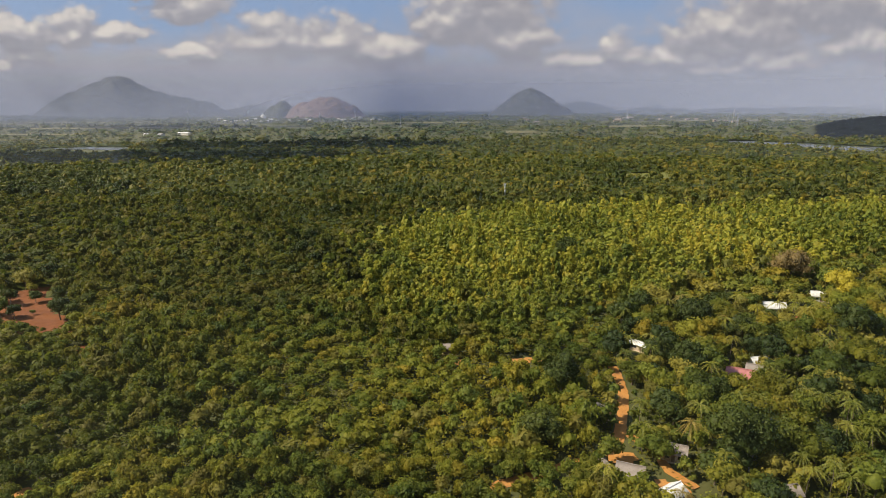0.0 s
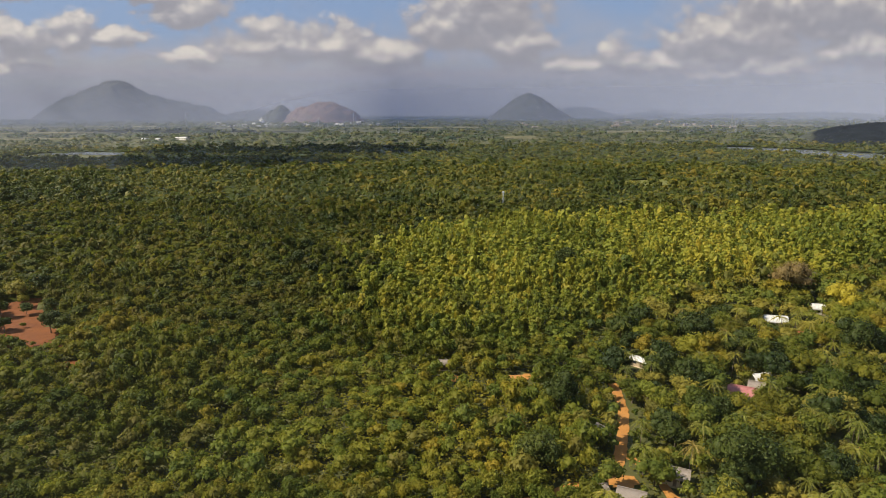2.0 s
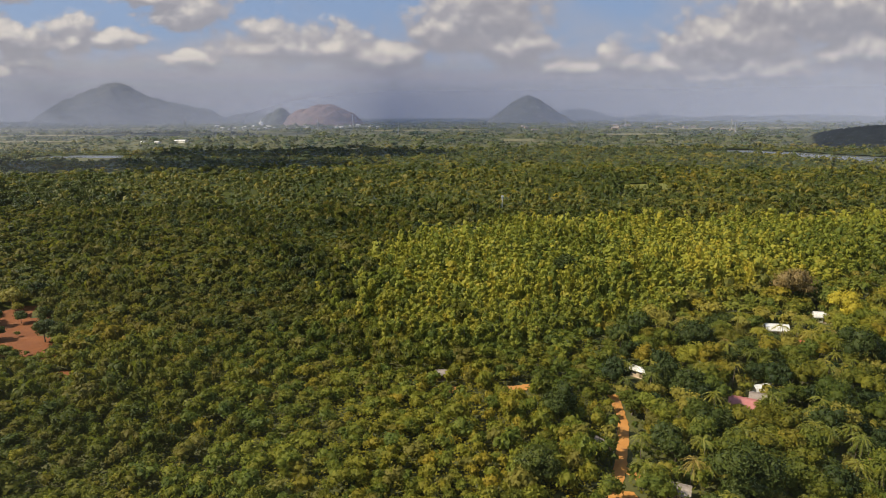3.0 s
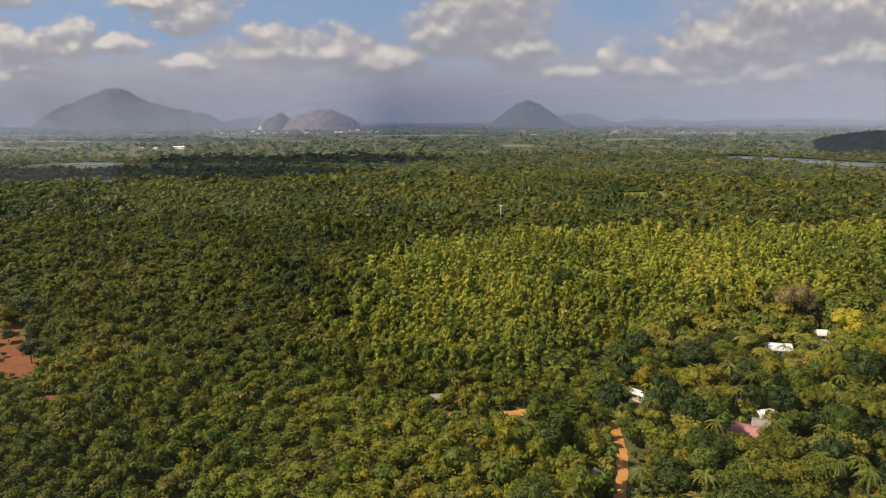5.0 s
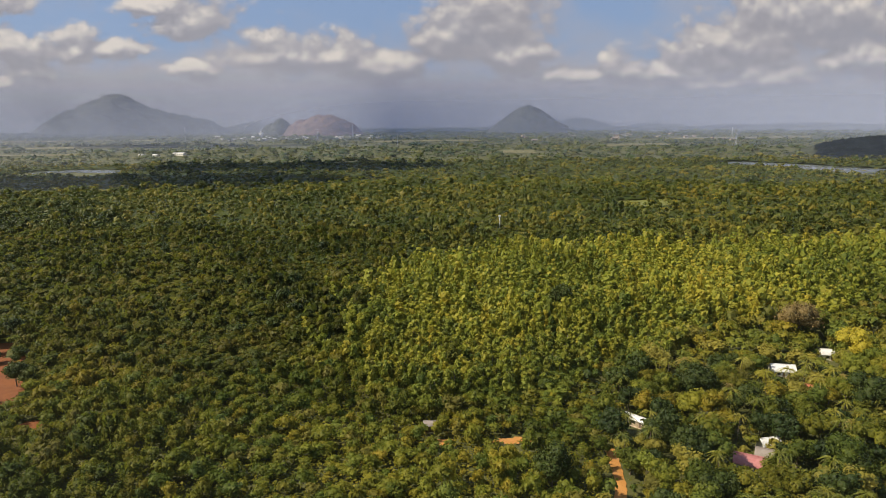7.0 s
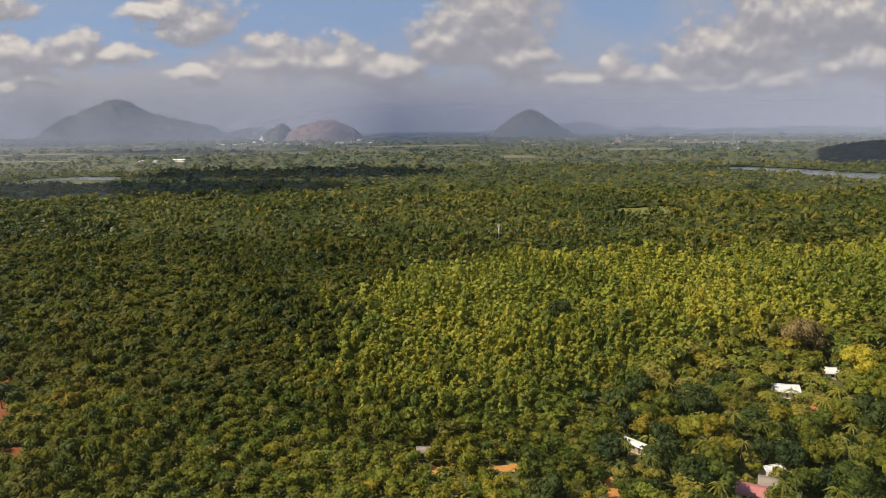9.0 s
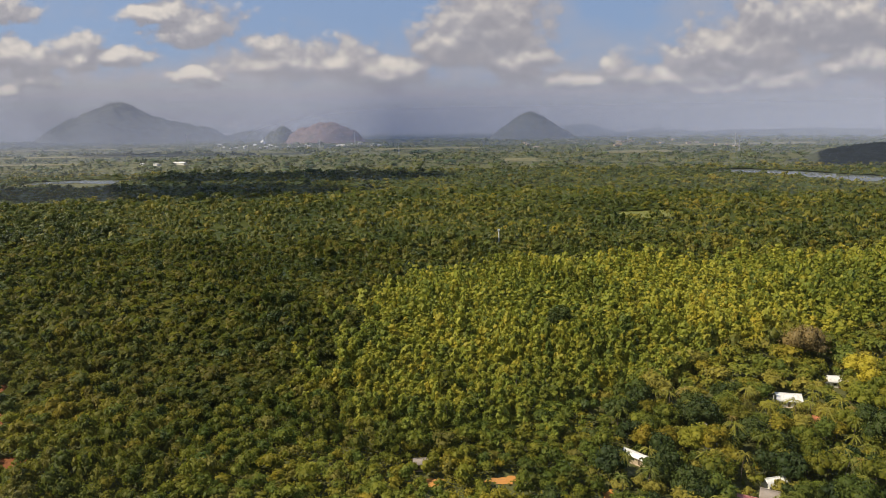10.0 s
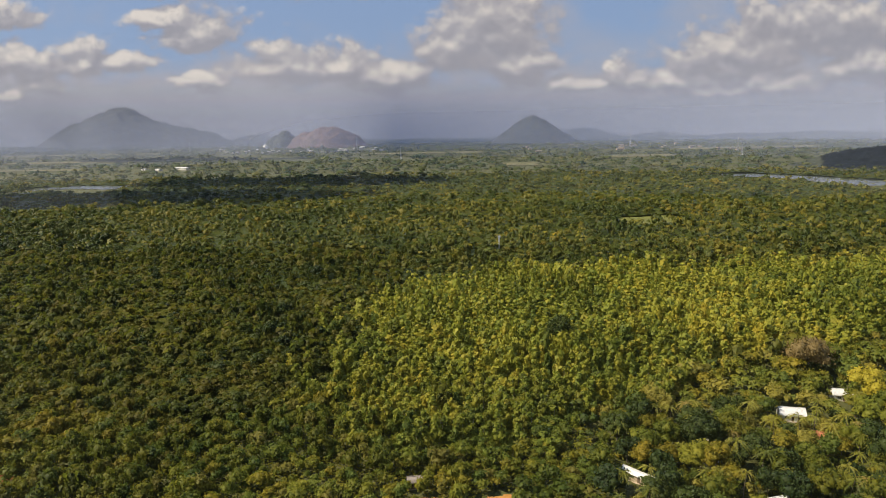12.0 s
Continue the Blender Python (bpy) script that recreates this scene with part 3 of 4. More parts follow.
# open gaps through which a patch of road or yard is seen, each up the slope of sight
GAPS = [(55.3, 193.9), (57.6, 197.0), (56.8, 176.0), (48.5, 160.0), (43.8, 148.0), (29.7, 146.0), (57.7, 148.5), (16.2, 138.0), (60.4, 135.0), (27.6, 215.0), (87.6, 209.0), (5.9, 210.3), (-136.0, 226.5)]
HOUSES = [  # x, y, turn, length, depth, wall height, roof, walls, open ground before it
    (141.6, 263.3, -12, 8.6, 5.2, 2.8, SHEET_WHITE, PLASTER, 12), (172, 281.6, -14, 7.6, 4.4, 2.8, SHEET_WHITE, PLASTER, 13),
    (141.3, 244, -32, 7.2, 5.2, 2.6, TILE_CLAY, PLASTER_TAN, 10), (96.3, 195, -28, 7.6, 5.4, 2.7, SHEET_PINK, PLASTER, 13),
    (103.2, 199.6, -28, 4.4, 4.0, 2.7, SHEET_GREY, PLASTER, 6), (108, 206.5, 12, 6.0, 3.4, 2.8, SHEET_WHITE, PLASTER, 4.5),
    (72.7, 221.4, -47, 12.0, 2.4, 2.7, SHEET_WHITE, PLASTER_TAN, 7), (1.6, 219.5, 4, 4.0, 2.8, 2.5, SHEET_GREY, WOOD, 8),
    (104, 250, -20, 5.0, 3.6, 2.6, SHEET_GREY, PLASTER, 6), (97.5, 229.5, 10, 4.0, 3.0, 2.4, SHEET_WHITE, PLASTER, 6), (45.4, 168.5, -62, 4.6, 3.8, 2.4, SHEET_GREY, PLASTER_TAN, 4),
    (44.5, 138, -25, 6.0, 4.8, 2.7, SHEET_GREY, PLASTER_TAN, 4), (51.5, 129.5, 35, 5.0, 4.0, 2.7, SHEET_WHITE, PLASTER, 3),
    (37.4, 141.6, 20, 4.2, 3.0, 2.4, SHEET_GREY, WOOD, 3),
    (58, 147, -25, 6.0, 4.2, 2.6, SHEET_GREY, PLASTER_TAN, 6), (77, 129, 10, 5.0, 4.0, 2.6, SHEET_GREY, PLASTER_TAN, 1),
    (115, 160, 25, 4.5, 3.4, 2.5, TILE_CLAY, PLASTER_TAN, 4),
]


def planted(x, y):
    """True inside the plantation, whose edge wanders."""
    x, y = np.asarray(x), np.asarray(y)
    return inside(x + 7 * np.sin(y / 12.0) + 5 * np.sin(y / 4.9 + x / 9.0), y + 8 * np.sin(x / 14.0) + 5 * np.sin(x / 5.3 - y / 8.0), PLANTATION)


def open_land(x, y):
    """True where no tree may stand."""
    r = inside(x, y, CLEARING) | inside(x, y, CLEARING_SMALL) | near_line(x, y, ROAD[:5], 2.1) | near_line(x, y, ROAD[4:], 1.0) | near_line(x, y, LANE, 0.9)
    for poly, k in BARE:
        r |= inside(x, y, poly) | inside(x, np.asarray(y) + (2.5 if k in (3, 5) else 6.0), poly)
    r |= near_line(x, y, [(68.8, 350.0), (66.5, 338.0)], 6.5) | near_line(x, y, [(58.6, 603.0), (56.8, 585.0)], 4.0)
    for gx, gy in GAPS:
        r |= near_line(x, y, [(gx, gy), (gx - 11 * gx / math.hypot(gx, gy), gy - 11 * gy / math.hypot(gx, gy))], 1.9)
    for poly, shore in ((LAKE_WEST, 80), (LAKE_EAST, 55), (GLADE, 12), *((q, 90) for q in FIELDS), ([(-800, 1725), (-670, 1760), (-670, 1800), (-800, 1775)], 70)):
        for k in (0.0, 0.33, 0.67, 1.0):
            r |= inside(x, np.asarray(y) + shore * k, poly)
    for hx, hy, turn, ln, dp, _, _, _, near in HOUSES:
        q = 0.5 * max(ln, dp) + (0.7 if hy > 185 else 0.1)
        r |= (np.asarray(x) - hx) ** 2 + (np.asarray(y) - hy) ** 2 < q * q
        r |= near_line(x, y, [(hx, hy), (hx - near * hx / math.hypot(hx, hy), hy - near * hy / math.hypot(hx, hy))], 4.8 if near > 14 else 3.4 if near > 12.5 else 0.34 * ln)
    return r


# ---------------------------------------------------------------- ground
def make_ground():
    rr = np.concatenate([[0], np.geomspace(20, 5200, 90)])
    n = 160
    a = np.linspace(0, 2 * math.pi, n, endpoint=False)
    x, y = np.outer(rr, np.sin(a)), np.outer(rr, np.cos(a))
    z = rise(x, y) * np.clip((1500 - rr) / 500, 0, 1)[:, None]
    v = np.stack([x, y, z], 2).reshape(-1, 3)
    i, j = np.meshgrid(np.arange(len(rr) - 1), np.arange(n), indexing="ij")
    q = np.stack([i * n + j, i * n + (j + 1) % n, (i + 1) * n + (j + 1) % n, (i + 1) * n + j], 2).reshape(-1, 4)
    tagged(new("ground", mesh_of("ground", v, [q[:, ::-1]], UNDERGROWTH, smooth=True)), "brown-green scrubby plain under the trees", "ground", kind="structure")


def sheet(name, poly, lift, mat, label, category, grain=2.5, wobble=0.0):
    """A flat patch of land inside an outline, laid on the swells, with a ragged edge."""
    xs, ys = [p[0] for p in poly], [p[1] for p in poly]
    nx, ny = max(2, int((max(xs) - min(xs)) / grain)), max(2, int((max(ys) - min(ys)) / grain))
    gx, gy = np.meshgrid(np.linspace(min(xs) - grain, max(xs) + grain, nx + 3), np.linspace(min(ys) - grain, max(ys) + grain, ny + 3), indexing="ij")
    gx, gy = gx + rng.uniform(-0.3, 0.3, gx.shape) * grain, gy + rng.uniform(-0.3, 0.3, gy.shape) * grain
    fade = np.clip((1500 - np.hypot(gx, gy)) / 500, 0, 1)
    v = np.stack([gx, gy, rise(gx, gy) * fade + lift + rng.uniform(0, wobble, gx.shape)], 2).reshape(-1, 3)
    i, j = np.meshgrid(np.arange(nx + 2), np.arange(ny + 2), indexing="ij")
    w = ny + 3
    q = np.stack([i * w + j, (i + 1) * w + j, (i + 1) * w + j + 1, i * w + j + 1], 2).reshape(-1, 4)
    c = v[q].mean(1)
    q = q[inside(c[:, 0], c[:, 1], poly)]
    used, inv = np.unique(q, return_inverse=True)
    return tagged(new(name, mesh_of(name, v[used], [inv.reshape(-1, 4)], mat, smooth=True)), label, category, kind="structure")


def strip(name, line, width, lift, mat, label):
    """A track of uneven width along a line."""
    pts = []
    for (ax, ay), (bx, by) in zip(line, line[1:]):
        n = max(2, int(math.hypot(bx - ax, by - ay) / 1.5))
        pts += [(ax + (bx - ax) * i / n, ay + (by - ay) * i / n) for i in range(n)]
    pts = np.array(pts + [line[-1]])
    d = np.gradient(pts, axis=0)
    d /= np.linalg.norm(d, axis=1, keepdims=True)
    side = np.stack([-d[:, 1], d[:, 0]], 1)
    rows = []
    for k, s in enumerate((-1, -0.4, 0.4, 1)):
        w = width * s * rng.uniform(0.85, 1.15, len(pts))[:, None]
        p = pts + side * w
        rows.append(np.stack([p[:, 0], p[:, 1], rise(p[:, 0], p[:, 1]) + lift + (0.04 if k in (1, 2) else -0.02)], 1))
    v = np.stack(rows, 1).reshape(-1, 3)
    n = len(pts)
    i, j = np.meshgrid(np.arange(n - 1), np.arange(3), indexing="ij")
    q = np.stack([i * 4 + j, i * 4 + j + 1, (i + 1) * 4 + j + 1, (i + 1) * 4 + j], 2).reshape(-1, 4)
    tagged(new(name, mesh_of(name, v, [q], mat, smooth=True)), label, "road", kind="structure")


make_ground()
sheet("ground_clearing", CLEARING, 0.10, DIRT, "bare red earth clearing among the scrub", "clearing", wobble=0.15)
sheet("ground_clearing_small", CLEARING_SMALL, 0.10, DIRT, "small bare patch of red earth", "clearing")
for poly, k in BARE:
    sheet("ground_yard", poly, 0.13, DIRT_PALE, "sandy orange yard between the houses", "yard", 1.2)
strip("road", ROAD, 1.6, 0.16, DIRT_PALE, "sandy orange dirt road through the village")
strip("road_lane", LANE, 1.2, 0.20, DIRT_PALE, "narrow sandy lane between village houses")
sheet("water_west", LAKE_WEST, 0.5, WATER, "still grey lake in the woods", "lake", 8)
sheet("water_east", LAKE_EAST, 0.5, WATER, "long pale lake before a dark hill", "lake", 8)
sheet("ground_glade", GLADE, 0.4, MEADOW, "small light green meadow in the woods", "meadow", 4)
for poly in FIELDS:
    sheet("ground_field", poly, 1.2, FIELD, "distant pale yellow farm field", "field", 12)


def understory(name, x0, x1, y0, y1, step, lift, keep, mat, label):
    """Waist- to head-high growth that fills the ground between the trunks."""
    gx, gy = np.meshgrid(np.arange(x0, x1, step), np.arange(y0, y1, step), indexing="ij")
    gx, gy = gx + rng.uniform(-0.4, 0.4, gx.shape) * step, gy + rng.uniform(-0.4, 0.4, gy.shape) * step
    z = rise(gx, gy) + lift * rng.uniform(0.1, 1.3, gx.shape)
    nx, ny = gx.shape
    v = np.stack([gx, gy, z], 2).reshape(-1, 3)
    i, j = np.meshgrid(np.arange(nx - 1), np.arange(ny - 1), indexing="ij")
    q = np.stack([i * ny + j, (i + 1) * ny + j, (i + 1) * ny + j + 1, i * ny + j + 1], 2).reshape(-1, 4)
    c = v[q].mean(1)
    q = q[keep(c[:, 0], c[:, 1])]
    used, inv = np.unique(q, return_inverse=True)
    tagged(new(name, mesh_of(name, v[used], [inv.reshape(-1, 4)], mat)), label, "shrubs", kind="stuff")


def low_growth(name, x0, x1, y0, y1, density, size, top, keep, mat, label):
    """Loose leaf sprays at knee to head height over the ground between the trunks."""
    n = int((x1 - x0) * (y1 - y0) * density)
    p = np.stack([rng.uniform(x0, x1, n), rng.uniform(y0, y1, n), np.zeros(n)], 1)
    p = p[keep(p[:, 0], p[:, 1])]
    p[:, 2] = rise(p[:, 0], p[:, 1]) + top * rng.uniform(0.1, 1.0, len(p)) ** 0.7
    v, f = sprays(p, np.tile([0.0, 0.0, 1.0], (len(p), 1)), size, loose=0.45)
    tagged(new(name, mesh_of(name, v, [f], mat)), label, "shrubs", kind="stuff")


# ---------------------------------------------------------------- hills and haze
def hill(name, x, y, rx, ry, peaks, mat, label, rough=0.18, n=64, m=40, point=1.3, ribs=3.1):
    """A hill on an oval foot: peaks are (dx, dy, height, width) in shares of the foot, with gullies and ribs."""
    rr, a = np.linspace(0, 1, m), np.linspace(0, 2 * math.pi, n, endpoint=False)
    px, py = np.outer(rr, np.cos(a)), np.outer(rr, np.sin(a))
    z = np.zeros(px.shape)
    for dx, dy, h, w in peaks:
        d = np.sqrt((px - dx) ** 2 + ((py - dy) * 0.8) ** 2 + 0.0025) / w
        z = np.maximum(z, h * np.clip(1 - d ** point, 0, None))
    z *= np.clip((1 - np.hypot(px, py)) / 0.25, 0, 1)
    top = max(p[2] for p in peaks)
    for i in range(z.shape[0]):
        for j in range(z.shape[1]):
            q = Vector((px[i, j] * ribs + x, py[i, j] * ribs, 0.3))
            z[i, j] += top * rough * (noise.fractal(q, 0.9, 2.1, 5)) * min(1.0, z[i, j] / (0.35 * top))
    v = np.stack([px * rx, py * ry, np.maximum(z, 0) - 2.0 * (z <= 0)], 2).reshape(-1, 3)
    i, j = np.meshgrid(np.arange(m - 1), np.arange(n), indexing="ij")
    f = np.stack([i * n + j, (i + 1) * n + j, (i + 1) * n + (j + 1) % n, i * n + (j + 1) % n], 2).reshape(-1, 4)
    ob = tagged(new(name, mesh_of(name, v, [f], mat, smooth=True)), label, "hill", kind="structure")
    ob.location = (x, y, 0)


hill("hill_cone", 492, 3700, 292, 330, [(0, 0, 152, 0.80), (-0.25, 0, 92, 0.55), (0.2, 0, 108, 0.5), (0.6, 0.1, 50, 0.38)], FAR_HILL, "steep cone-shaped hill in blue haze", 0.06, 96, 60, 1.28, 6)
hill("hill_rock", -622, 3500, 235, 250, [(0.05, 0, 101, 0.8), (-0.35, 0, 78, 0.6), (0.5, 0, 62, 0.5)], ROCK, "bare reddish rock dome above the plain", 0.10, 96, 50, 2.2, 7)
hill("hill_knob", -868, 3540, 105, 150, [(0.15, 0, 88, 0.75), (-0.35, 0, 62, 0.6)], WOODED, "dark wooded knob beside a rock dome", 0.06, point=1.7, ribs=6)
hill("hill_massif", -2004, 4100, 800, 360, [(0, 0, 250, 0.64), (-0.16, 0, 224, 0.46), (-0.35, 0, 172, 0.34), (0.2, 0, 178, 0.56), (0.44, 0, 128, 0.56)], FAR_HILL, "broad far mountain fading in haze", 0.08, 128, 70, 1.12, 9)
hill("hill_small", 1433, 4415, 260, 220, [(0, 0, 66, 0.25), (-0.35, 0, 34, 0.5), (0.5, 0, 30, 0.5)], FAR_HILL, "small pointed hill far off in haze", 0.06)
hill("hill_low", 960, 4560, 460, 190, [(0, 0, 75, 0.6), (-0.4, 0, 60, 0.5)], FAR_HILL, "low far ridge in haze", 0.08)
hill("hill_ridge_west", -1290, 4500, 400, 190, [(0, 0, 60, 0.6), (0.4, 0, 48, 0.5)], FAR_HILL, "low far ridge in haze", 0.08)
hill("hill_ridge_east", 2250, 4050, 900, 180, [(0, 0, 32, 0.8), (-0.5, 0, 28, 0.5)], FAR_HILL, "long low far ridge in haze", 0.08)
hill("hill_dark", 1150, 1570, 320, 200, [(-0.25, 0, 42, 0.75), (0.2, 0, 48, 0.8), (-0.6, 0, 26, 0.4)], WOODED, "dark wooded hill beside the lake", 0.13, 170, 80, 1.6, 34)
hill("hill_far_west", -2950, 3600, 520, 250, [(0, 0, 150, 0.6), (0.3, 0, 100, 0.5)], FAR_HILL, "far mountain flank in haze", 0.06)


def cloud(x, y, z, rx, ry, n):
    """A fair-weather cloud: a flat-based heap of many rounded lobes, whose shadow lies on the plain."""
    vs, fs, k = [], [], 0
    for i in range(n):
        a, q = rng.uniform(0, 6.28), math.sqrt(rng.uniform(0, 1)) * 0.85
        r = rng.uniform(0.16, 0.3) * min(rx, ry) * 1.6
        v = ICO1[0] * r * rng.uniform(0.85, 1.15, (len(ICO1[0]), 1)) + [q * math.cos(a) * rx, q * math.sin(a) * ry, r * 0.5]
        v[:, 2] = np.maximum(v[:, 2], -8) * 0.7
        vs.append(v)
        fs.append(ICO1[1] + k)
        k += len(v)
    ob = new("cloud", mesh_of("cloud", np.concatenate(vs), [np.concatenate(fs)], WHITE_PAINT, smooth=True))
    ob.location = (x, y, z)
    tagged(ob, "white fair-weather cloud with a flat base", "cloud", kind="structure")


for x, y, rx, ry, n in ((-290, 1330, 330, 120, 110), (-500, 1060, 430, 115, 140), (-900, 2330, 480, 110, 90), (1150, 1500, 300, 160, 90)):
    cloud(x + 750 * sun_way.x / sun_way.z, y + 750 * sun_way.y / sun_way.z, 750, rx, ry, n)


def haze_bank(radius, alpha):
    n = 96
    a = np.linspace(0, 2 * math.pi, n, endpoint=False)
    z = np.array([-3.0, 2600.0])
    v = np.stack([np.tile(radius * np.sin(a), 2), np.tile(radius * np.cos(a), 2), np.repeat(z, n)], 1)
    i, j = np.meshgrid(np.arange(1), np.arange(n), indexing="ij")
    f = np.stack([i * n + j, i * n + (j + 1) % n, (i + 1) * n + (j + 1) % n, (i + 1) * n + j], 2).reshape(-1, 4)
    tagged(new("backdrop_haze", mesh_of("haze", v, [f], haze_air(alpha, 1.0 if radius > 500 else 0.0), smooth=True)), "see-through shell tinted as thin haze over the plain", "haze", kind="structure")


# ring shells stand in for haze; the 75 m one only lifts dark tones
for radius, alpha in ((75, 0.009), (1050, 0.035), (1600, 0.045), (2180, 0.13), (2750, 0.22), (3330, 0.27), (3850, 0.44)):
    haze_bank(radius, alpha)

# ---------------------------------------------------------------- houses
def roof_slope(name, ln, run, fall, side, mat, thick=0.06, rib=0.3):
    """One pitch of corrugated sheet or tile rows, with thickness; ridge along x."""
    n = max(5, int(ln / rib))
    xs = np.linspace(-ln / 2, ln / 2, 2 * n + 1)
    vs, fs = [], []
    for i, x in enumerate(xs):
        c = 0.035 if i % 2 else 0.0
        for s, z in ((0.0, 0.0), (0.5, -fall * 0.5), (1.0, -fall)):
            vs += [(x, side * run * s, z + c + thick), (x, side * run * s, z + c)]
    for i in range(2 * n):
        for k in range(2):
            a = i * 6 + k * 2
            fs += [(a, a + 2, a + 8, a + 6), (a + 1, a + 7, a + 9, a + 3)]
        a = i * 6
        fs += [(a, a + 6, a + 7, a + 1), (a + 4, a + 5, a + 11, a + 10)]
    for a in (0, 12 * n):
        fs += [(a, a + 1, a + 3, a + 2), (a + 2, a + 3, a + 5, a + 4)]
    return mesh_of(name, np.array(vs), [np.array(fs)], mat)


def house(x, y, turn, ln, dp, wh, roof, walls):
    """A small village house: rendered walls with real openings, a gabled roof, doors and windows."""
    h = new("village_house")
    z = float(rise(x, y))
    h.matrix_basis = pose(x, y, z, 0, 0, turn)
    pitch = 0.34 * dp
    t = 0.18
    for side in (-1, 1):                       # long walls with a door and windows
        bm = bmesh.new()
        y0, y1 = (side * dp / 2 - t / 2, side * dp / 2 + t / 2)
        cuts = [-ln / 2, -ln * 0.32, -ln * 0.14, -0.45, 0.45, ln * 0.2, ln * 0.36, ln / 2]
        for k in range(7):
            a, b = cuts[k], cuts[k + 1]
            if k in (1, 5):
                box(bm, a, y0, -0.4, b, y1, 0.95)
                box(bm, a, y0, 1.95, b, y1, wh)
            elif k == 3:
                box(bm, a, y0, -0.4, b, y1, 0.08)
                box(bm, a, y0, 2.05, b, y1, wh)
            else:
                box(bm, a, y0, -0.4, b, y1, wh)
        bmesh.ops.remove_doubles(bm, verts=bm.verts, dist=0.001)
        part("wall", bm_mesh("wall", bm, walls), h)
        for a, b in ((cuts[1], cuts[2]), (cuts[5], cuts[6])):
            bm = bmesh.new()
            for q in ((a, 0.95, a + 0.07, 1.95), (b - 0.07, 0.95, b, 1.95), (a + 0.07, 0.95, b - 0.07, 1.02), (a + 0.07, 1.88, b - 0.07, 1.95)):
                box(bm, q[0], side * dp / 2 - 0.05, q[1], q[2], side * dp / 2 + 0.05, q[3])
            w = part("window", bm_mesh("window", bm, WOOD), h)
            bm = bmesh.new()
            box(bm, a + 0.07, side * dp / 2 - 0.01, 1.02, b - 0.07, side * dp / 2 + 0.01, 1.88)
            part("pane", bm_mesh("pane", bm, GLASS), w, "dark window glass")
        bm = bmesh.new()
        box(bm, -0.43, side * dp / 2 - 0.03, 0.08, 0.43, side * dp / 2 + 0.03, 2.05)
        for k in (0.25, 1.15):
            box(bm, -0.3, side * dp / 2 + side * 0.031, k, 0.3, side * dp / 2 + side * 0.045, k + 0.7)
        part("door", bm_mesh("door", bm, WOOD), h, "plain weathered wooden door")
    for side in (-1, 1):                       # gable walls
        bm = bmesh.new()
        x0, x1 = side * (ln / 2 - t), side * ln / 2
        prof = [(-dp / 2 + t / 2, -0.4), (dp / 2 - t / 2, -0.4), (dp / 2 - t / 2, wh), (0, wh + pitch - 0.05), (-dp / 2 + t / 2, wh)]
        a, b = [bm.verts.new((x0, p, q)) for p, q in prof], [bm.verts.new((x1, p, q)) for p, q in prof]
        bm.faces.new(a), bm.faces.new(b[::-1])
        for k in range(5):
            bm.faces.new((a[k], b[k], b[(k + 1) % 5], a[(k + 1) % 5]))
        bmesh.ops.recalc_face_normals(bm, faces=bm.faces)
        part("gable_wall", bm_mesh("gable_wall", bm, walls), h)
    run = dp / 2 + 0.6
    fall = pitch * run / (dp / 2)
    for side in (-1, 1):
        part("roof_slope", roof_slope("roof_slope", ln + 0.9, run, fall, side, roof), h, at=pose(0, 0, wh + pitch + 0.03))
    bm = bmesh.new()
    box(bm, -ln / 2 - 0.46, -0.14, wh + pitch + 0.08, ln / 2 + 0.46, 0.14, wh + pitch + 0.15)
    part("ridge", bm_mesh("ridge", bm, roof), h)
    bm = bmesh.new()
    box(bm, -ln / 2 - 0.25, -dp / 2 - 0.7, -0.4, ln / 2 + 0.25, dp / 2 + 0.7, 0.06)
    part("plinth", bm_mesh("plinth", bm, PLASTER_TAN), h, "worn cement plinth")
    return h


def van(x, y, turn):
    """A parked white van: body with a sloped front, glass, bumpers and four wheels."""
    v = new("van")
    v.matrix_basis = pose(x, y, float(rise(x, y)) + 0.12, 0, 0, turn)
    bm = bmesh.new()
    prof = [(-2.1, 0.3), (2.1, 0.3), (2.15, 0.9), (1.75, 1.05), (1.25, 1.85), (-1.95, 1.9), (-2.1, 1.0)]
    a, b = [bm.verts.new((p, -0.82, q)) for p, q in prof], [bm.verts.new((p, 0.82, q)) for p, q in prof]
    bm.faces.new(a), bm.faces.new(b[::-1])
    for k in range(7):
        bm.faces.new((a[k], b[k], b[(k + 1) % 7], a[(k + 1) % 7]))
    bmesh.ops.recalc_face_normals(bm, faces=bm.faces)
    bmesh.ops.bevel(bm, geom=bm.edges[:], offset=0.07, segments=2, affect="EDGES")
    part("body", bm_mesh("body", bm, WHITE_PAINT), v)
    for side in (-1, 1):
        bm = bmesh.new()
        box(bm, -1.7, side * 0.825 - 0.012, 1.1, 1.05, side * 0.825 + 0.012, 1.65)
        part("side_window", bm_mesh("side_window", bm, GLASS), v)
        for p in (-1.35, 1.35):
            bm = bmesh.new()
            bmesh.ops.create_cone(bm, cap_ends=True, segments=16, radius1=0.33, radius2=0.33, depth=0.2, matrix=Matrix.Translation((p, side * 0.76, 0.22)) @ Matrix.Rotation(radians(90), 4, "X"))
            part("wheel", bm_mesh("wheel", bm, RUBBER), v)
    bm = bmesh.new()
    q = [bm.verts.new(c) for c in ((1.80, -0.65, 1.10), (1.80, 0.65, 1.10), (1.38, 0.6, 1.76), (1.38, -0.6, 1.76))]
    bm.faces.new(q)
    bmesh.ops.solidify(bm, geom=bm.faces[:], thickness=-0.03)
    part("windscreen", bm_mesh("windscreen", bm, GLASS), v)
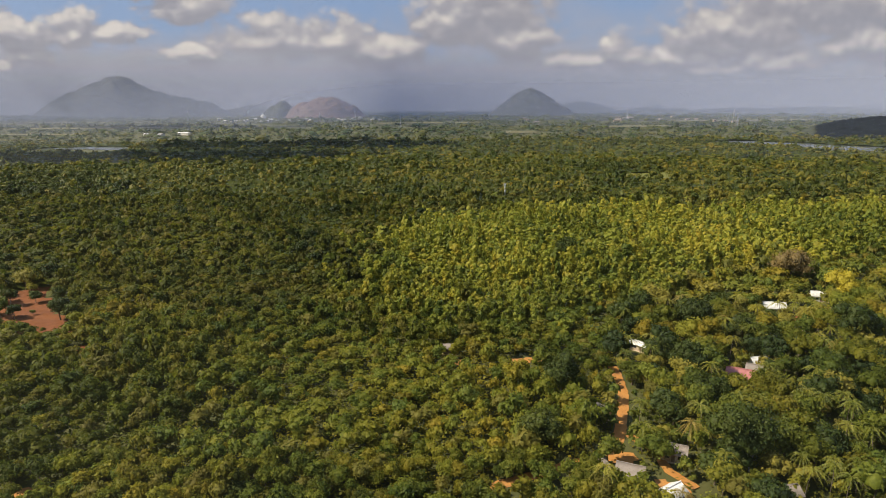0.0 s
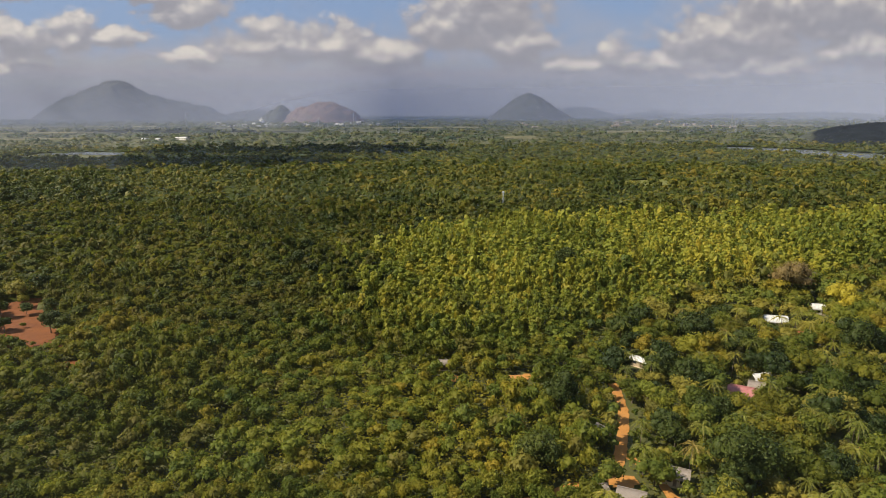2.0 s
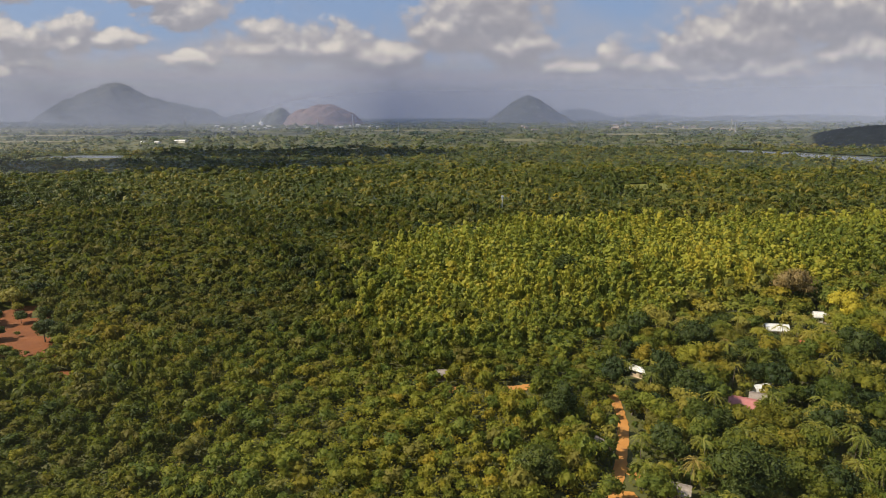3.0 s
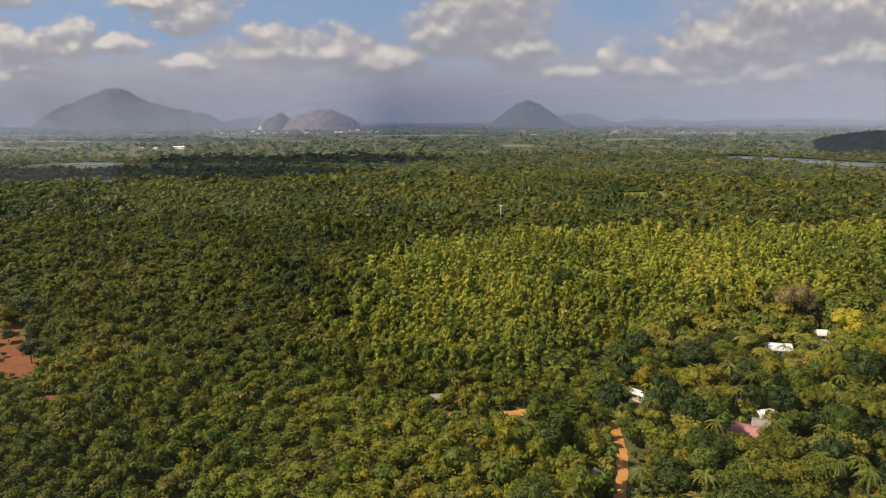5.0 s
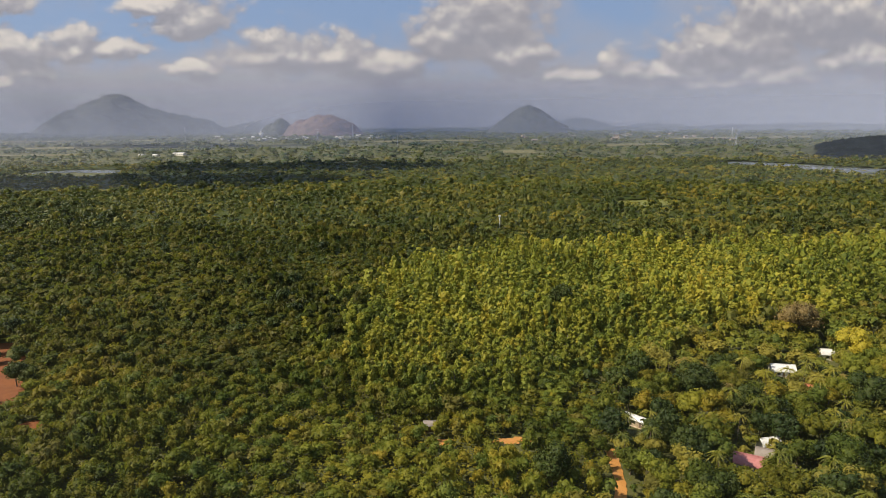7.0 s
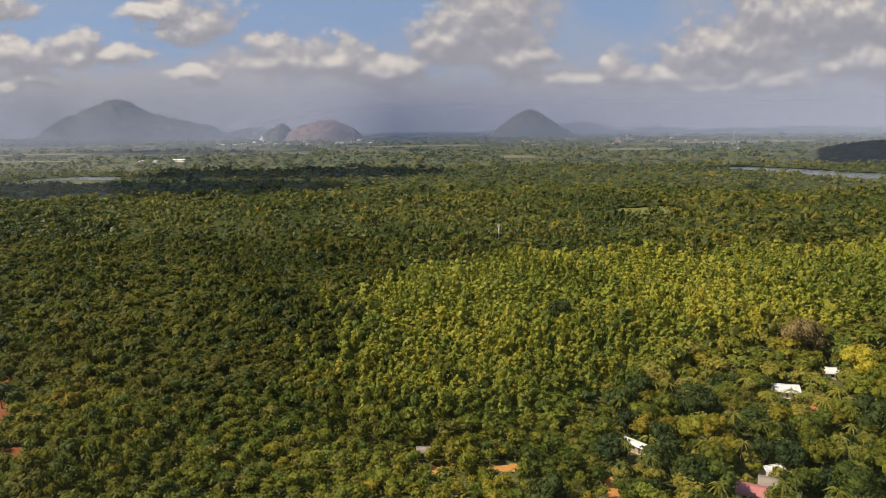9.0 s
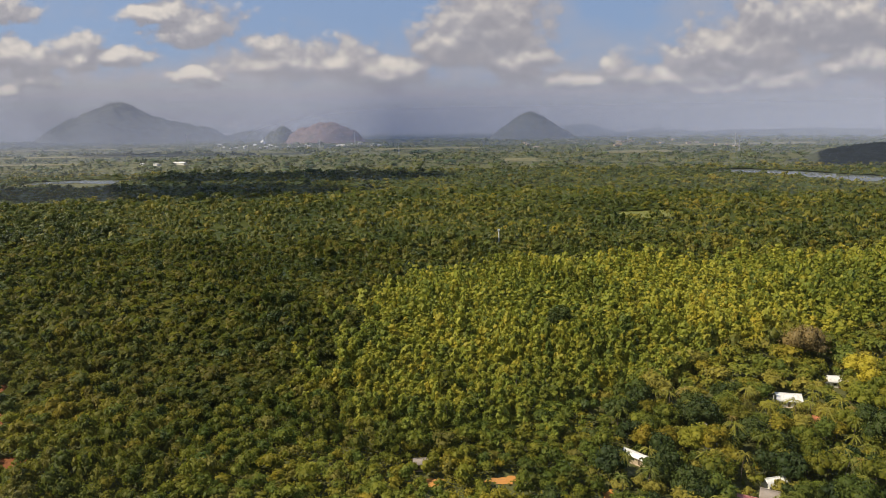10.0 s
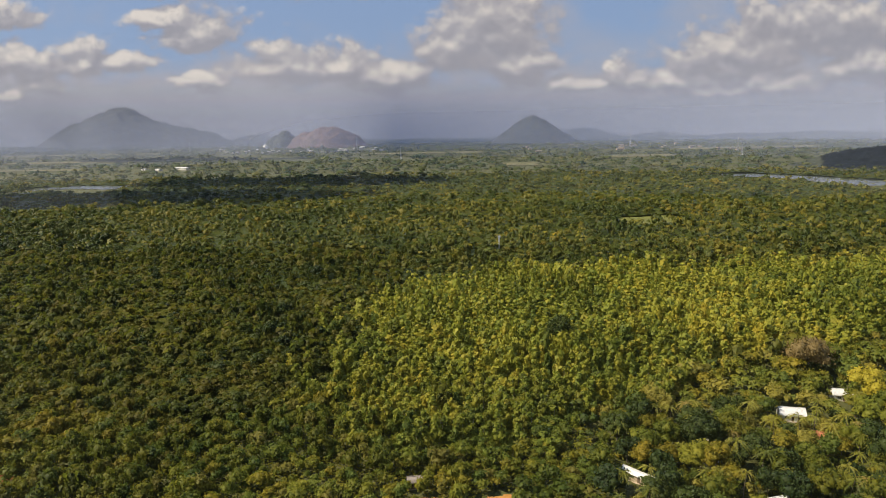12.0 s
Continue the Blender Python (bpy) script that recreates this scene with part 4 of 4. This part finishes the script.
    return tagged(v, "small white van parked on red earth", "van")


van(-180.5, 249.5, 10)
ROOF_WORDS = {SHEET_WHITE: "pale sheet-metal", SHEET_GREY: "weathered grey sheet", SHEET_PINK: "faded pink-red sheet", TILE_CLAY: "orange clay-tiled"}
WALL_WORDS = {PLASTER: "whitewashed", PLASTER_TAN: "tan plastered", WOOD: "plank-walled"}
for row in HOUSES:
    tagged(house(*row[:8]), f"small {WALL_WORDS[row[7]]} village house with a {ROOF_WORDS[row[6]]} gable roof", "house", "village houses")


def far_building(x, y, ln, dp, hgt, turn, mat, label, roof=SHEET_WHITE):
    b = new("building")
    b.matrix_basis = pose(x, y, 0, 0, 0, turn)
    bm = bmesh.new()
    box(bm, -ln / 2, -dp / 2, -1, ln / 2, dp / 2, hgt)
    part("wall", bm_mesh("wall", bm, mat), b)
    part("roof_slope", roof_slope("roof_slope", ln + 1, dp / 2 + 0.8, dp * 0.16, -1, roof, 0.1, 4.0), b, at=pose(0, 0, hgt + dp * 0.14))
    part("roof_slope", roof_slope("roof_slope", ln + 1, dp / 2 + 0.8, dp * 0.16, 1, roof, 0.1, 4.0), b, at=pose(0, 0, hgt + dp * 0.14))
    n = max(2, int(ln / 9))
    bm = None
    for i in range(n):
        bm = bmesh.new()
        c = -ln / 2 + ln * (i + 0.5) / n
        box(bm, c - 1.2, -dp / 2 - 0.06, hgt * 0.35, c + 1.2, -dp / 2 + 0.02, hgt * 0.7)
        part("window", bm_mesh("window", bm, GLASS), b)
    return tagged(b, label, "building", "far buildings")


for x, y, ln, dp, hgt in ((-694, 1780, 34, 16, 6), (-722, 1806, 16, 12, 5), (-785, 1742, 18, 12, 6), (-757, 1762, 20, 11, 4)):
    far_building(x, y, ln, dp, hgt, -38, PLASTER, "long white hall with a pale roof among trees")
for i in range(30):
    x, y = rng.uniform(-1050, -250), rng.uniform(2700, 3150)
    far_building(x, y, rng.uniform(8, 20), rng.uniform(7, 12), rng.uniform(5, 10), rng.uniform(-30, 30), PLASTER, "white building of a distant town")
for i in range(22):
    x, y = rng.uniform(350, 1100), rng.uniform(2300, 3300)
    far_building(x, y, rng.uniform(10, 26), rng.uniform(8, 14), rng.uniform(5, 10), rng.uniform(-30, 30), PLASTER_TAN, "tan building of a distant town", SHEET_GREY)


def stupa(x, y, s):
    """White bell dome on a round terrace with a spire."""
    prof = [(1.5, 0), (1.5, 0.18), (1.2, 0.2), (1.2, 0.36), (1.0, 0.38), (0.98, 0.7), (0.85, 1.05), (0.6, 1.32), (0.3, 1.45), (0.28, 1.65), (0.14, 1.7), (0.1, 2.1), (0.02, 2.7)]
    n = 28
    v = np.array([(r * s * math.cos(2 * math.pi * j / n), r * s * math.sin(2 * math.pi * j / n), z * s) for r, z in prof for j in range(n)])
    i, j = np.meshgrid(np.arange(len(prof) - 1), np.arange(n), indexing="ij")
    f = np.stack([i * n + j, i * n + (j + 1) % n, (i + 1) * n + (j + 1) % n, (i + 1) * n + j], 2).reshape(-1, 4)
    ob = tagged(new("stupa", mesh_of("stupa", v, [f], WHITE_PAINT, smooth=True)), "white bell-domed stupa with a slim spire", "shrine")
    ob.location = (x, y, -0.5)


stupa(-905, 3330, 14)


def lattice_tower(x, y, hgt, w):
    """Four-legged mast: tapering legs, rings and zigzag braces."""
    tower = new("lattice_mast")
    tower.matrix_basis = pose(x, y, -0.3)

    def bar(bm, a, b, r):
        a, b = Vector(a), Vector(b)
        q = (b - a).to_track_quat("Z", "Y").to_matrix().to_4x4()
        bmesh.ops.create_cone(bm, cap_ends=True, segments=5, radius1=r, radius2=r, depth=(b - a).length, matrix=Matrix.Translation((a + b) / 2) @ q)

    at = lambda k, s: (w * (1 - 0.85 * s) * (1 if k in (0, 3) else -1), w * (1 - 0.85 * s) * (1 if k < 2 else -1), hgt * s)
    for k in range(4):
        bm = bmesh.new()
        bar(bm, at(k, 0), at(k, 1), 0.22)
        part("leg", bm_mesh("leg", bm, STEEL), tower)
    for i in range(8):
        bm = bmesh.new()
        for k in range(4):
            bar(bm, at(k, i / 8), at((k + 1) % 4, (i + 1) / 8), 0.12)
            bar(bm, at(k, (i + 1) / 8), at((k + 1) % 4, (i + 1) / 8), 0.12)
        part("brace", bm_mesh("brace", bm, STEEL), tower)
    return tagged(tower, "tall thin steel lattice mast on the plain", "mast", "far masts")


for x, y, hgt in ((-410, 3100, 60), (-1120, 2900, 55), (-520, 2800, 45), (1020, 2300, 50), (760, 2700, 60), (-130, 2050, 40), (900, 2000, 38)):
    lattice_tower(x, y, hgt, 2.6)

# white pole standing clear of the trees
pole = new("white_pole")
pole.matrix_basis = pose(58.6, 603, float(rise(58.6, 603)))
bm = bmesh.new()
bmesh.ops.create_cone(bm, cap_ends=True, segments=10, radius1=0.6, radius2=0.5, depth=12, matrix=Matrix.Translation((0, 0, 5.7)))
part("mast", bm_mesh("mast", bm, WHITE_PAINT), pole)
bm = bmesh.new()
box(bm, -1.1, -0.7, 10.4, 1.1, 0.7, 11.9)
part("tank", bm_mesh("tank", bm, WHITE_PAINT), pole)
tagged(pole, "white pole with a small tank above the treetops", "pole")

# ---------------------------------------------------------------- trees as single things
def tree(name, crown_mesh, trunk, at, label, category, group, size=1.0):
    t = new(name)
    part("trunk", trunk, t)
    part("crown", crown_mesh, t)
    t.matrix_basis = pose(at[0], at[1], float(rise(at[0], at[1])), 0, 0, rng.uniform(0, 360)) @ Matrix.Diagonal((size, size, size * rng.uniform(0.9, 1.15), 1))
    return tagged(t, label, category, group)


def crown_mesh(name, made, mat):
    v, q, t = made
    return mesh_of(name, v, [q, t], mat, smooth=True)


SCRUB = [crown_mesh("crown", scrub(380, 0.36, DOME1), LEAF_YOUNG if i % 7 < 5 else LEAF_SCRUB) for i in range(7)]
GARDEN = [crown_mesh("crown", garden(660, 0.44, DOME1), (LEAF_GARDEN, LEAF_DARK, LEAF_SCRUB, LEAF_GARDEN, LEAF_YOUNG, LEAF_DARK)[i]) for i in range(6)]
TEAK = [crown_mesh("crown", teak(210, 0.6, DOME1), LEAF_TEAK) for i in range(6)]
PALM = []
for i in range(5):
    v, f = palm_crown(19, 4.9)
    PALM.append(mesh_of("crown", v + [1.2, 0, 9.9], [f], LEAF_PALM))
SCRUB_TRUNK = [trunk_mesh("trunk", 2.8, 0.12, BARK, 4, spread=1.4) for i in range(2)]
GARDEN_TRUNK = [trunk_mesh("trunk", 6.0, 0.26, BARK, 5, spread=2.6) for i in range(2)]
TEAK_TRUNK = [trunk_mesh("trunk", 7.5, 0.15, BARK_PALE, 3, spread=0.9) for i in range(2)]
PALM_TRUNK = [trunk_mesh("trunk", 10.0, 0.15, BARK, 0, lean=1.2)]

PALMS = [(x, y) for x, y in ((105.9, 230.6), (110.7, 222.4), (91.4, 215.3), (126.5, 245.8), (146.8, 256.5), (146.8, 231.1), (132.7, 212.2), (152.1, 220.5), (87.6, 164.0), (111.0, 179.7), (104.8, 165.0), (111.9, 163.6), (101.1, 187.4), (74.3, 215.6), (115.4, 212.6), (141.3, 237.3), (101.5, 223.5), (114.4, 168.5), (100.0, 167.6), (142.5, 249.6), (127.3, 204.7), (101.0, 147.9), (80.7, 128.2), (106.7, 144.7), (94.8, 132.0), (81.5, 165.0), (35.5, 130.4))]
VILLAGE = [(38, 118), (42, 160), (60, 210), (64, 262), (105, 296), (165, 318), (250, 345), (330, 300), (250, 118)]
in_view = lambda x, y: (np.abs(x - 4) < 0.72 * y + 14) & (y > 112)
wooded = lambda x, y: in_view(x, y) & ~open_land(x, y)

for x, y in PALMS:
    tree("coconut_palm", PALM[rng.integers(5)], PALM_TRUNK[0], (x, y), "tall coconut palm with arching yellow-green fronds", "palm", "coconut palms", rng.uniform(0.75, 1.0))

def clear_of_palms(p, d):
    q = np.array(PALMS)
    return np.array([np.min((q[:, 0] - a) ** 2 + (q[:, 1] - b) ** 2) > d * d for a, b in p], bool)


# village gardens: broad dark trees, scrub between them, more palms
g = scatter(20, 330, 112, 350, 6.9, lambda x, y: wooded(x, y) & inside(x, y, VILLAGE))
g = g[clear_of_palms(g, 3.0)]
g = g[np.argsort(g[:, 1])]
for i, (x, y) in enumerate(g[:330]):
    if rng.uniform() < 0.2 and math.hypot(x - 92, y - 183) > 9:
        tree("coconut_palm", PALM[rng.integers(5)], PALM_TRUNK[0], (x, y), "tall coconut palm with arching yellow-green fronds", "palm", "coconut palms", rng.uniform(0.65, 0.98))
    else:
        tree("garden_tree", GARDEN[rng.integers(6)], GARDEN_TRUNK[rng.integers(2)], (x, y), "broad leafy dark green tree of a village garden", "tree", "garden trees", rng.uniform(0.5, 1.15))
low = scatter(20, 330, 112, 350, 5.2, lambda x, y: wooded(x, y) & inside(x, y, VILLAGE))

# scrub and plantation trees
s = scatter(-330, 60, 112, 330, 4.25, lambda x, y: wooded(x, y) & ~inside(x, y, VILLAGE) & ~planted(x, y))
s = s[np.argsort(s[:, 1])]
for x, y in s[:300]:
    tree("scrub_tree", SCRUB[rng.integers(7)], SCRUB_TRUNK[rng.integers(2)], (x, y), "low rounded green scrub tree with small leaves", "tree", "scrub trees", rng.uniform(0.75, 1.25))
k = scatter(-60, 450, 235, 575, 4.3, lambda x, y: wooded(x, y) & planted(x, y))
k = k[np.argsort(k[:, 1])]
for x, y in k[:300]:
    tree("teak_tree", TEAK[rng.integers(6)], TEAK_TRUNK[rng.integers(2)], (x, y), "slim plantation tree with large yellow-green leaves", "tree", "plantation trees", rng.uniform(0.8, 1.12))

for x, y, size in ((-162, 259, 0.80), (-156, 257.5, 0.82), (-150, 250, 0.55), (-183, 261.5, 0.62), (-190, 263, 0.72), (-198, 265.5, 0.78), (-206, 268, 0.8), (-196, 279, 0.7), (-205, 283, 0.9),
                   (-187, 283, 0.5), (-180, 288, 0.5), (-176, 281, 0.45), (-204, 303, 0.9), (-212, 293, 0.9), (-195, 293, 0.55), (-189, 300, 0.5), (-170, 272, 0.4), (-175, 246, 0.4), (-167, 242, 0.45), (-186, 251, 0.5), (-196, 256, 0.6), (-148, 242, 0.5), (-143, 238, 0.5)):
    tree("clearing_tree", GARDEN[rng.integers(6)], GARDEN_TRUNK[rng.integers(2)], (x, y), "leafy tree shading a red earth clearing", "tree", "clearing trees", 1.25 * size)
for x, y in ((-160.7, 244.8), (-172, 249), (-186, 255), (-199, 271), (-178, 266)):
    tree("clearing_bush", SCRUB[rng.integers(7)], SCRUB_TRUNK[rng.integers(2)], (x, y), "small green bush on red earth", "bush", "clearing bushes", rng.uniform(0.3, 0.55))

# single trees that stand out
tree("dark_tree", crown_mesh("crown", garden(3000, 0.30, DOME1, 20), LEAF_DARK), GARDEN_TRUNK[0], (68.8, 350), "large dark green tree above a pale plantation", "tree", "", 1.6)
tree("bare_tree", crown_mesh("crown", garden(3200, 0.22, DOME1, 20), LEAF_BROWN), GARDEN_TRUNK[1], (169.5, 303), "broad brownish tree losing its leaves", "tree", "", 1.9)
tree("flowering_tree", crown_mesh("crown", garden(2400, 0.28, DOME1, 16), LEAF_YELLOW), GARDEN_TRUNK[0], (176.5, 274), "tree with bright yellow foliage beside a house", "tree", "", 1.45)
tree("yellow_tree", crown_mesh("crown", garden(800, 0.42, DOME1, 9), LEAF_YELLOW), GARDEN_TRUNK[0], (69, 267), "small yellowing tree at the plantation edge", "tree", "", 0.6)
for x, y, size in ((-13, 138, 0.62), (-114.5, 166, 0.6), (-127, 175, 0.5), (-88, 135, 0.5), (24, 139.5, 0.45)):
    tree("yellow_tree", crown_mesh("crown", garden(700, 0.4, DOME1, 9), LEAF_TEAK), GARDEN_TRUNK[0], (x, y), "yellow-green leafy tree among darker scrub", "tree", "", size)
for x, y, size in ((75, 273, 0.5), (84, 281, 0.55), (93, 288, 0.5), (101, 293, 0.6), (62, 263, 0.5), (119, 303, 0.55), (137, 311, 0.6), (153, 320, 0.5), (128, 296, 0.45), (46, 258, 0.45)):
    tree("yellow_tree", crown_mesh("crown", garden(420, 0.45, DOME1, 8), LEAF_YELLOW if size > 0.5 else LEAF_TEAK), GARDEN_TRUNK[0], (x, y), "yellowing leafy tree at the plantation edge", "tree", "yellow trees", size)
bare = new("leafless_tree")
part("trunk", trunk_mesh("trunk", 7.0, 0.22, BARK_PALE, 7, spread=2.2), bare)
bare.matrix_basis = pose(72.7, 138, float(rise(72.7, 138)))
tagged(bare, "pale leafless tree with forking limbs", "tree")
for x, y, size, leaf in ((71, 141, 1.75, LEAF_DARK), (79, 176, 1.15, LEAF_DARK), (25, 153, 1.3, LEAF_DARK), (152, 226, 1.6, LEAF_DARK), (122, 192, 1.25, LEAF_GARDEN), (79, 196, 1.2, LEAF_DARK), (36, 183, 1.2, LEAF_DARK), (98, 240, 1.3, LEAF_DARK)):
    tree("shade_tree", crown_mesh("crown", garden(int(2000 * size), 0.40 / size, DOME1, 22), leaf), GARDEN_TRUNK[1], (x, y), "broad dense dark green shade tree among village gardens", "tree", "shade trees", size)
for x, y, size in ((63, 186, 0.85), (52.5, 152.5, 0.6), (66, 180, 0.7), (110, 172, 0.7), (118, 200, 0.75)):
    tree("light_green_tree", crown_mesh("crown", garden(900, 0.42, DOME1, 9), LEAF_TEAK), GARDEN_TRUNK[0], (x, y), "light yellow-green leafy tree beside the dirt road", "tree", "light green trees", size)

# ---------------------------------------------------------------- the woods, too many to count
outside = lambda x, y: wooded(x, y) & ~inside(x, y, VILLAGE) & ~planted(x, y)
fine_scrub = [scrub(130, 0.46, CAP1, 5) for i in range(12)]
mid_scrub = [scrub(66, 0.6, CAP1, 4) for i in range(12)]
low_scrub = [scrub(14, 1.1, CAP1, 3) for i in range(12)]
fine_teak = [teak(95, 0.78, DOME1, 5) for i in range(10)]
mid_teak = [teak(24, 1.0, CAP1, 4) for i in range(10)]
mid_garden = [garden(190, 0.68, CAP1, 7) for i in range(8)]
far_kinds = [crown(heap(3.8, 7.0, 0.5, 2), 5, 1.5, CAP1) for i in range(12)]

rest = s[300:]
tall = scatter(-330, 60, 150, 600, 25.0, outside, 0.9)
tagged(wood_of("tall_scrub_trees", mid_garden, tall, LEAF_SCRUB, 0.5, 0.85), "taller leafy trees standing over the scrub", "woodland", kind="stuff")
shade = scatter(-420, 0, 300, 640, 18.0, outside, 0.9)
tagged(wood_of("dark_scrub_trees", mid_garden, shade, LEAF_DARK, 0.45, 0.85), "darker leafy trees scattered in the scrub", "woodland", kind="stuff")
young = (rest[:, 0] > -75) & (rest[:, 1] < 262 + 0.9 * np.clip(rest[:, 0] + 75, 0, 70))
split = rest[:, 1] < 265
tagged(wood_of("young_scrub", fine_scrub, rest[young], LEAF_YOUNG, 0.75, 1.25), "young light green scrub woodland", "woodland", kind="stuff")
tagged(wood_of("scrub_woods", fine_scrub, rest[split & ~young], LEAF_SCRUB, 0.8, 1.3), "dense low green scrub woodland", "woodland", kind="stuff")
tagged(wood_of("scrub_woods", mid_scrub, rest[~split & ~young], LEAF_SCRUB_DARKER, 0.8, 1.35), "dense low green scrub woodland", "woodland", kind="stuff")
tagged(wood_of("garden_scrub", mid_scrub, low, LEAF_GARDEN, 0.55, 0.95), "bushes and undergrowth between village trees", "shrubs", kind="stuff")
if len(g) > 330:
    tagged(wood_of("garden_woods", mid_garden, g[330:], LEAF_GARDEN, 0.6, 1.0), "leafy trees of farther village gardens", "woodland", kind="stuff")
k = k[300:]
split = k[:, 1] < 350
tagged(wood_of("plantation_woods", fine_teak, k[split], LEAF_TEAK, 0.8, 1.2), "close-planted yellow-green plantation trees", "woodland", kind="stuff")
tagged(wood_of("plantation_woods", mid_teak, k[~split], LEAF_TEAK, 0.8, 1.25), "close-planted yellow-green plantation trees", "woodland", kind="stuff")
# the plantation's edge runs out in single trees, and darker trees stand inside it
beside = lambda x, y, d: planted(x + d, y) | planted(x - d, y) | planted(x, y + d) | planted(x, y - d)
edge = scatter(-110, 450, 235, 600, 9.0, lambda x, y: outside(x, y) & beside(x, y, 24.0), 0.9)
tagged(wood_of("plantation_edge", fine_teak, edge, LEAF_TEAK, 0.7, 1.1), "scattered yellow-green trees along the plantation's edge", "woodland", kind="stuff")
strays = scatter(-60, 450, 240, 575, 27.0, lambda x, y: wooded(x, y) & planted(x, y), 0.9)
tagged(wood_of("plantation_strays", mid_garden, strays, LEAF_SCRUB, 0.6, 0.95), "darker broad trees standing in the plantation", "woodland", kind="stuff")
m = scatter(-480, 480, 112, 600, 5.6, lambda x, y: outside(x, y) & ~((x < 60) & (y < 330) & (x > -330)))
west = m[:, 0] < -20
tagged(wood_of("scrub_woods", low_scrub, m[west], LEAF_SCRUB_DARKER, 0.9, 1.55), "dense low green scrub woodland", "woodland", kind="stuff")
tagged(wood_of("mixed_woods", low_scrub, m[~west], LEAF_MIXED, 0.9, 1.6), "mixed green and yellowing woodland", "woodland", kind="stuff")
f = scatter(-680, 680, 600, 900, 8.8, wooded)
tagged(wood_of("far_woods", far_kinds, f, LEAF_MIXED, 0.75, 1.5), "far mixed woodland reaching over the plain", "woodland", kind="stuff")
f = scatter(-1080, 1080, 900, 1450, 14.0, wooded)
tagged(wood_of("far_woods", [crown(heap(4.6, 6.5, 0.5, 2), 7, 1.7, CAP0) for i in range(12)], f, LEAF_MIXED, 0.8, 1.6, (0.6, 1.0)), "far mixed woodland reaching over the plain", "woodland", kind="stuff")
knoll = np.concatenate([scatter(-540, -375, 600, 760, 7.5, wooded), scatter(-350, -305, 600, 670, 7.5, wooded)])
tagged(wood_of("dark_grove", mid_scrub, knoll, LEAF_DARK, 1.4, 2.0), "dark tall grove rising over the woods", "woodland", kind="stuff")
low_growth("young_undergrowth", -75, 70, 112, 262, 1.5, 0.6, 2.4, lambda x, y: outside(x, y), LEAF_YOUNG, "thick light green growth between young scrub")
low_growth("scrub_undergrowth", -210, -75, 112, 262, 1.5, 0.6, 2.4, lambda x, y: outside(x, y), LEAF_SCRUB, "thick green growth between the scrub trees")
low_growth("garden_undergrowth", 20, 210, 112, 260, 0.8, 0.55, 1.8, lambda x, y: wooded(x, y) & inside(x, y, VILLAGE), LEAF_GARDEN, "low growth between the village trees")
understory("scrub_undergrowth", -460, 70, 250, 460, 2.2, 2.2, lambda x, y: outside(x, y) & ~((x > -75) & (y < 262)), LEAF_SCRUB_DARKER, "thick green growth between the scrub trees")
understory("plantation_undergrowth", -60, 450, 235, 575, 3.2, 2.6, lambda x, y: wooded(x, y) & planted(x, y), LEAF_TEAK, "leafy growth under the plantation trees")
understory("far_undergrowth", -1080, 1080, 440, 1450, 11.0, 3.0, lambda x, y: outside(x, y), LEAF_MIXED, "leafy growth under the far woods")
under = scatter(-130, 130, -110, 112, 6.6, lambda x, y: np.abs(x) < 131)
below = (np.abs(under[:, 0]) < 62) & (under[:, 1] > -34)
tagged(wood_of("scrub_woods", mid_scrub, under[below], LEAF_SCRUB, 0.9, 1.4), "dense low green scrub woodland", "woodland", kind="stuff")
tagged(wood_of("scrub_woods", low_scrub, under[~below], LEAF_SCRUB, 1.0, 1.7), "dense low green scrub woodland", "woodland", kind="stuff")
pm = scatter(-500, 800, 540, 1150, 21.0, lambda x, y: wooded(x, y) & ((x > -40) | (y > 800)) & ~planted(x, y), 0.9)
tagged(wood_of("far_palms", [small_palm(10, 4.6, rng.uniform(9.0, 11.5)) for i in range(6)], pm, LEAF_GARDEN, 0.75, 1.0), "coconut palms scattered through far woods", "palms", kind="stuff")
# scattered farther groves, with gaps for farmland
def grove(x, y):
    n = np.sin(x / 210.0 + 1.3 * np.sin(y / 330.0)) + np.sin(y / 140.0 + np.cos(x / 400.0) * 2.0) + 0.6 * np.sin(x / 61.0 + y / 83.0)
    return wooded(x, y) & (n > -1.5)


d = scatter(-3300, 3300, 1450, 4300, 34.0, grove)
tagged(wood_of("distant_groves", [crown([(0, 0, 2.5, rng.uniform(7, 10))], 5, 2.4, CAP0, flat=0.5) for i in range(8)], d, LEAF_FAR, 0.75, 1.7, (0.55, 1.1)), "distant groves and hedges on the plain", "woodland", kind="stuff")
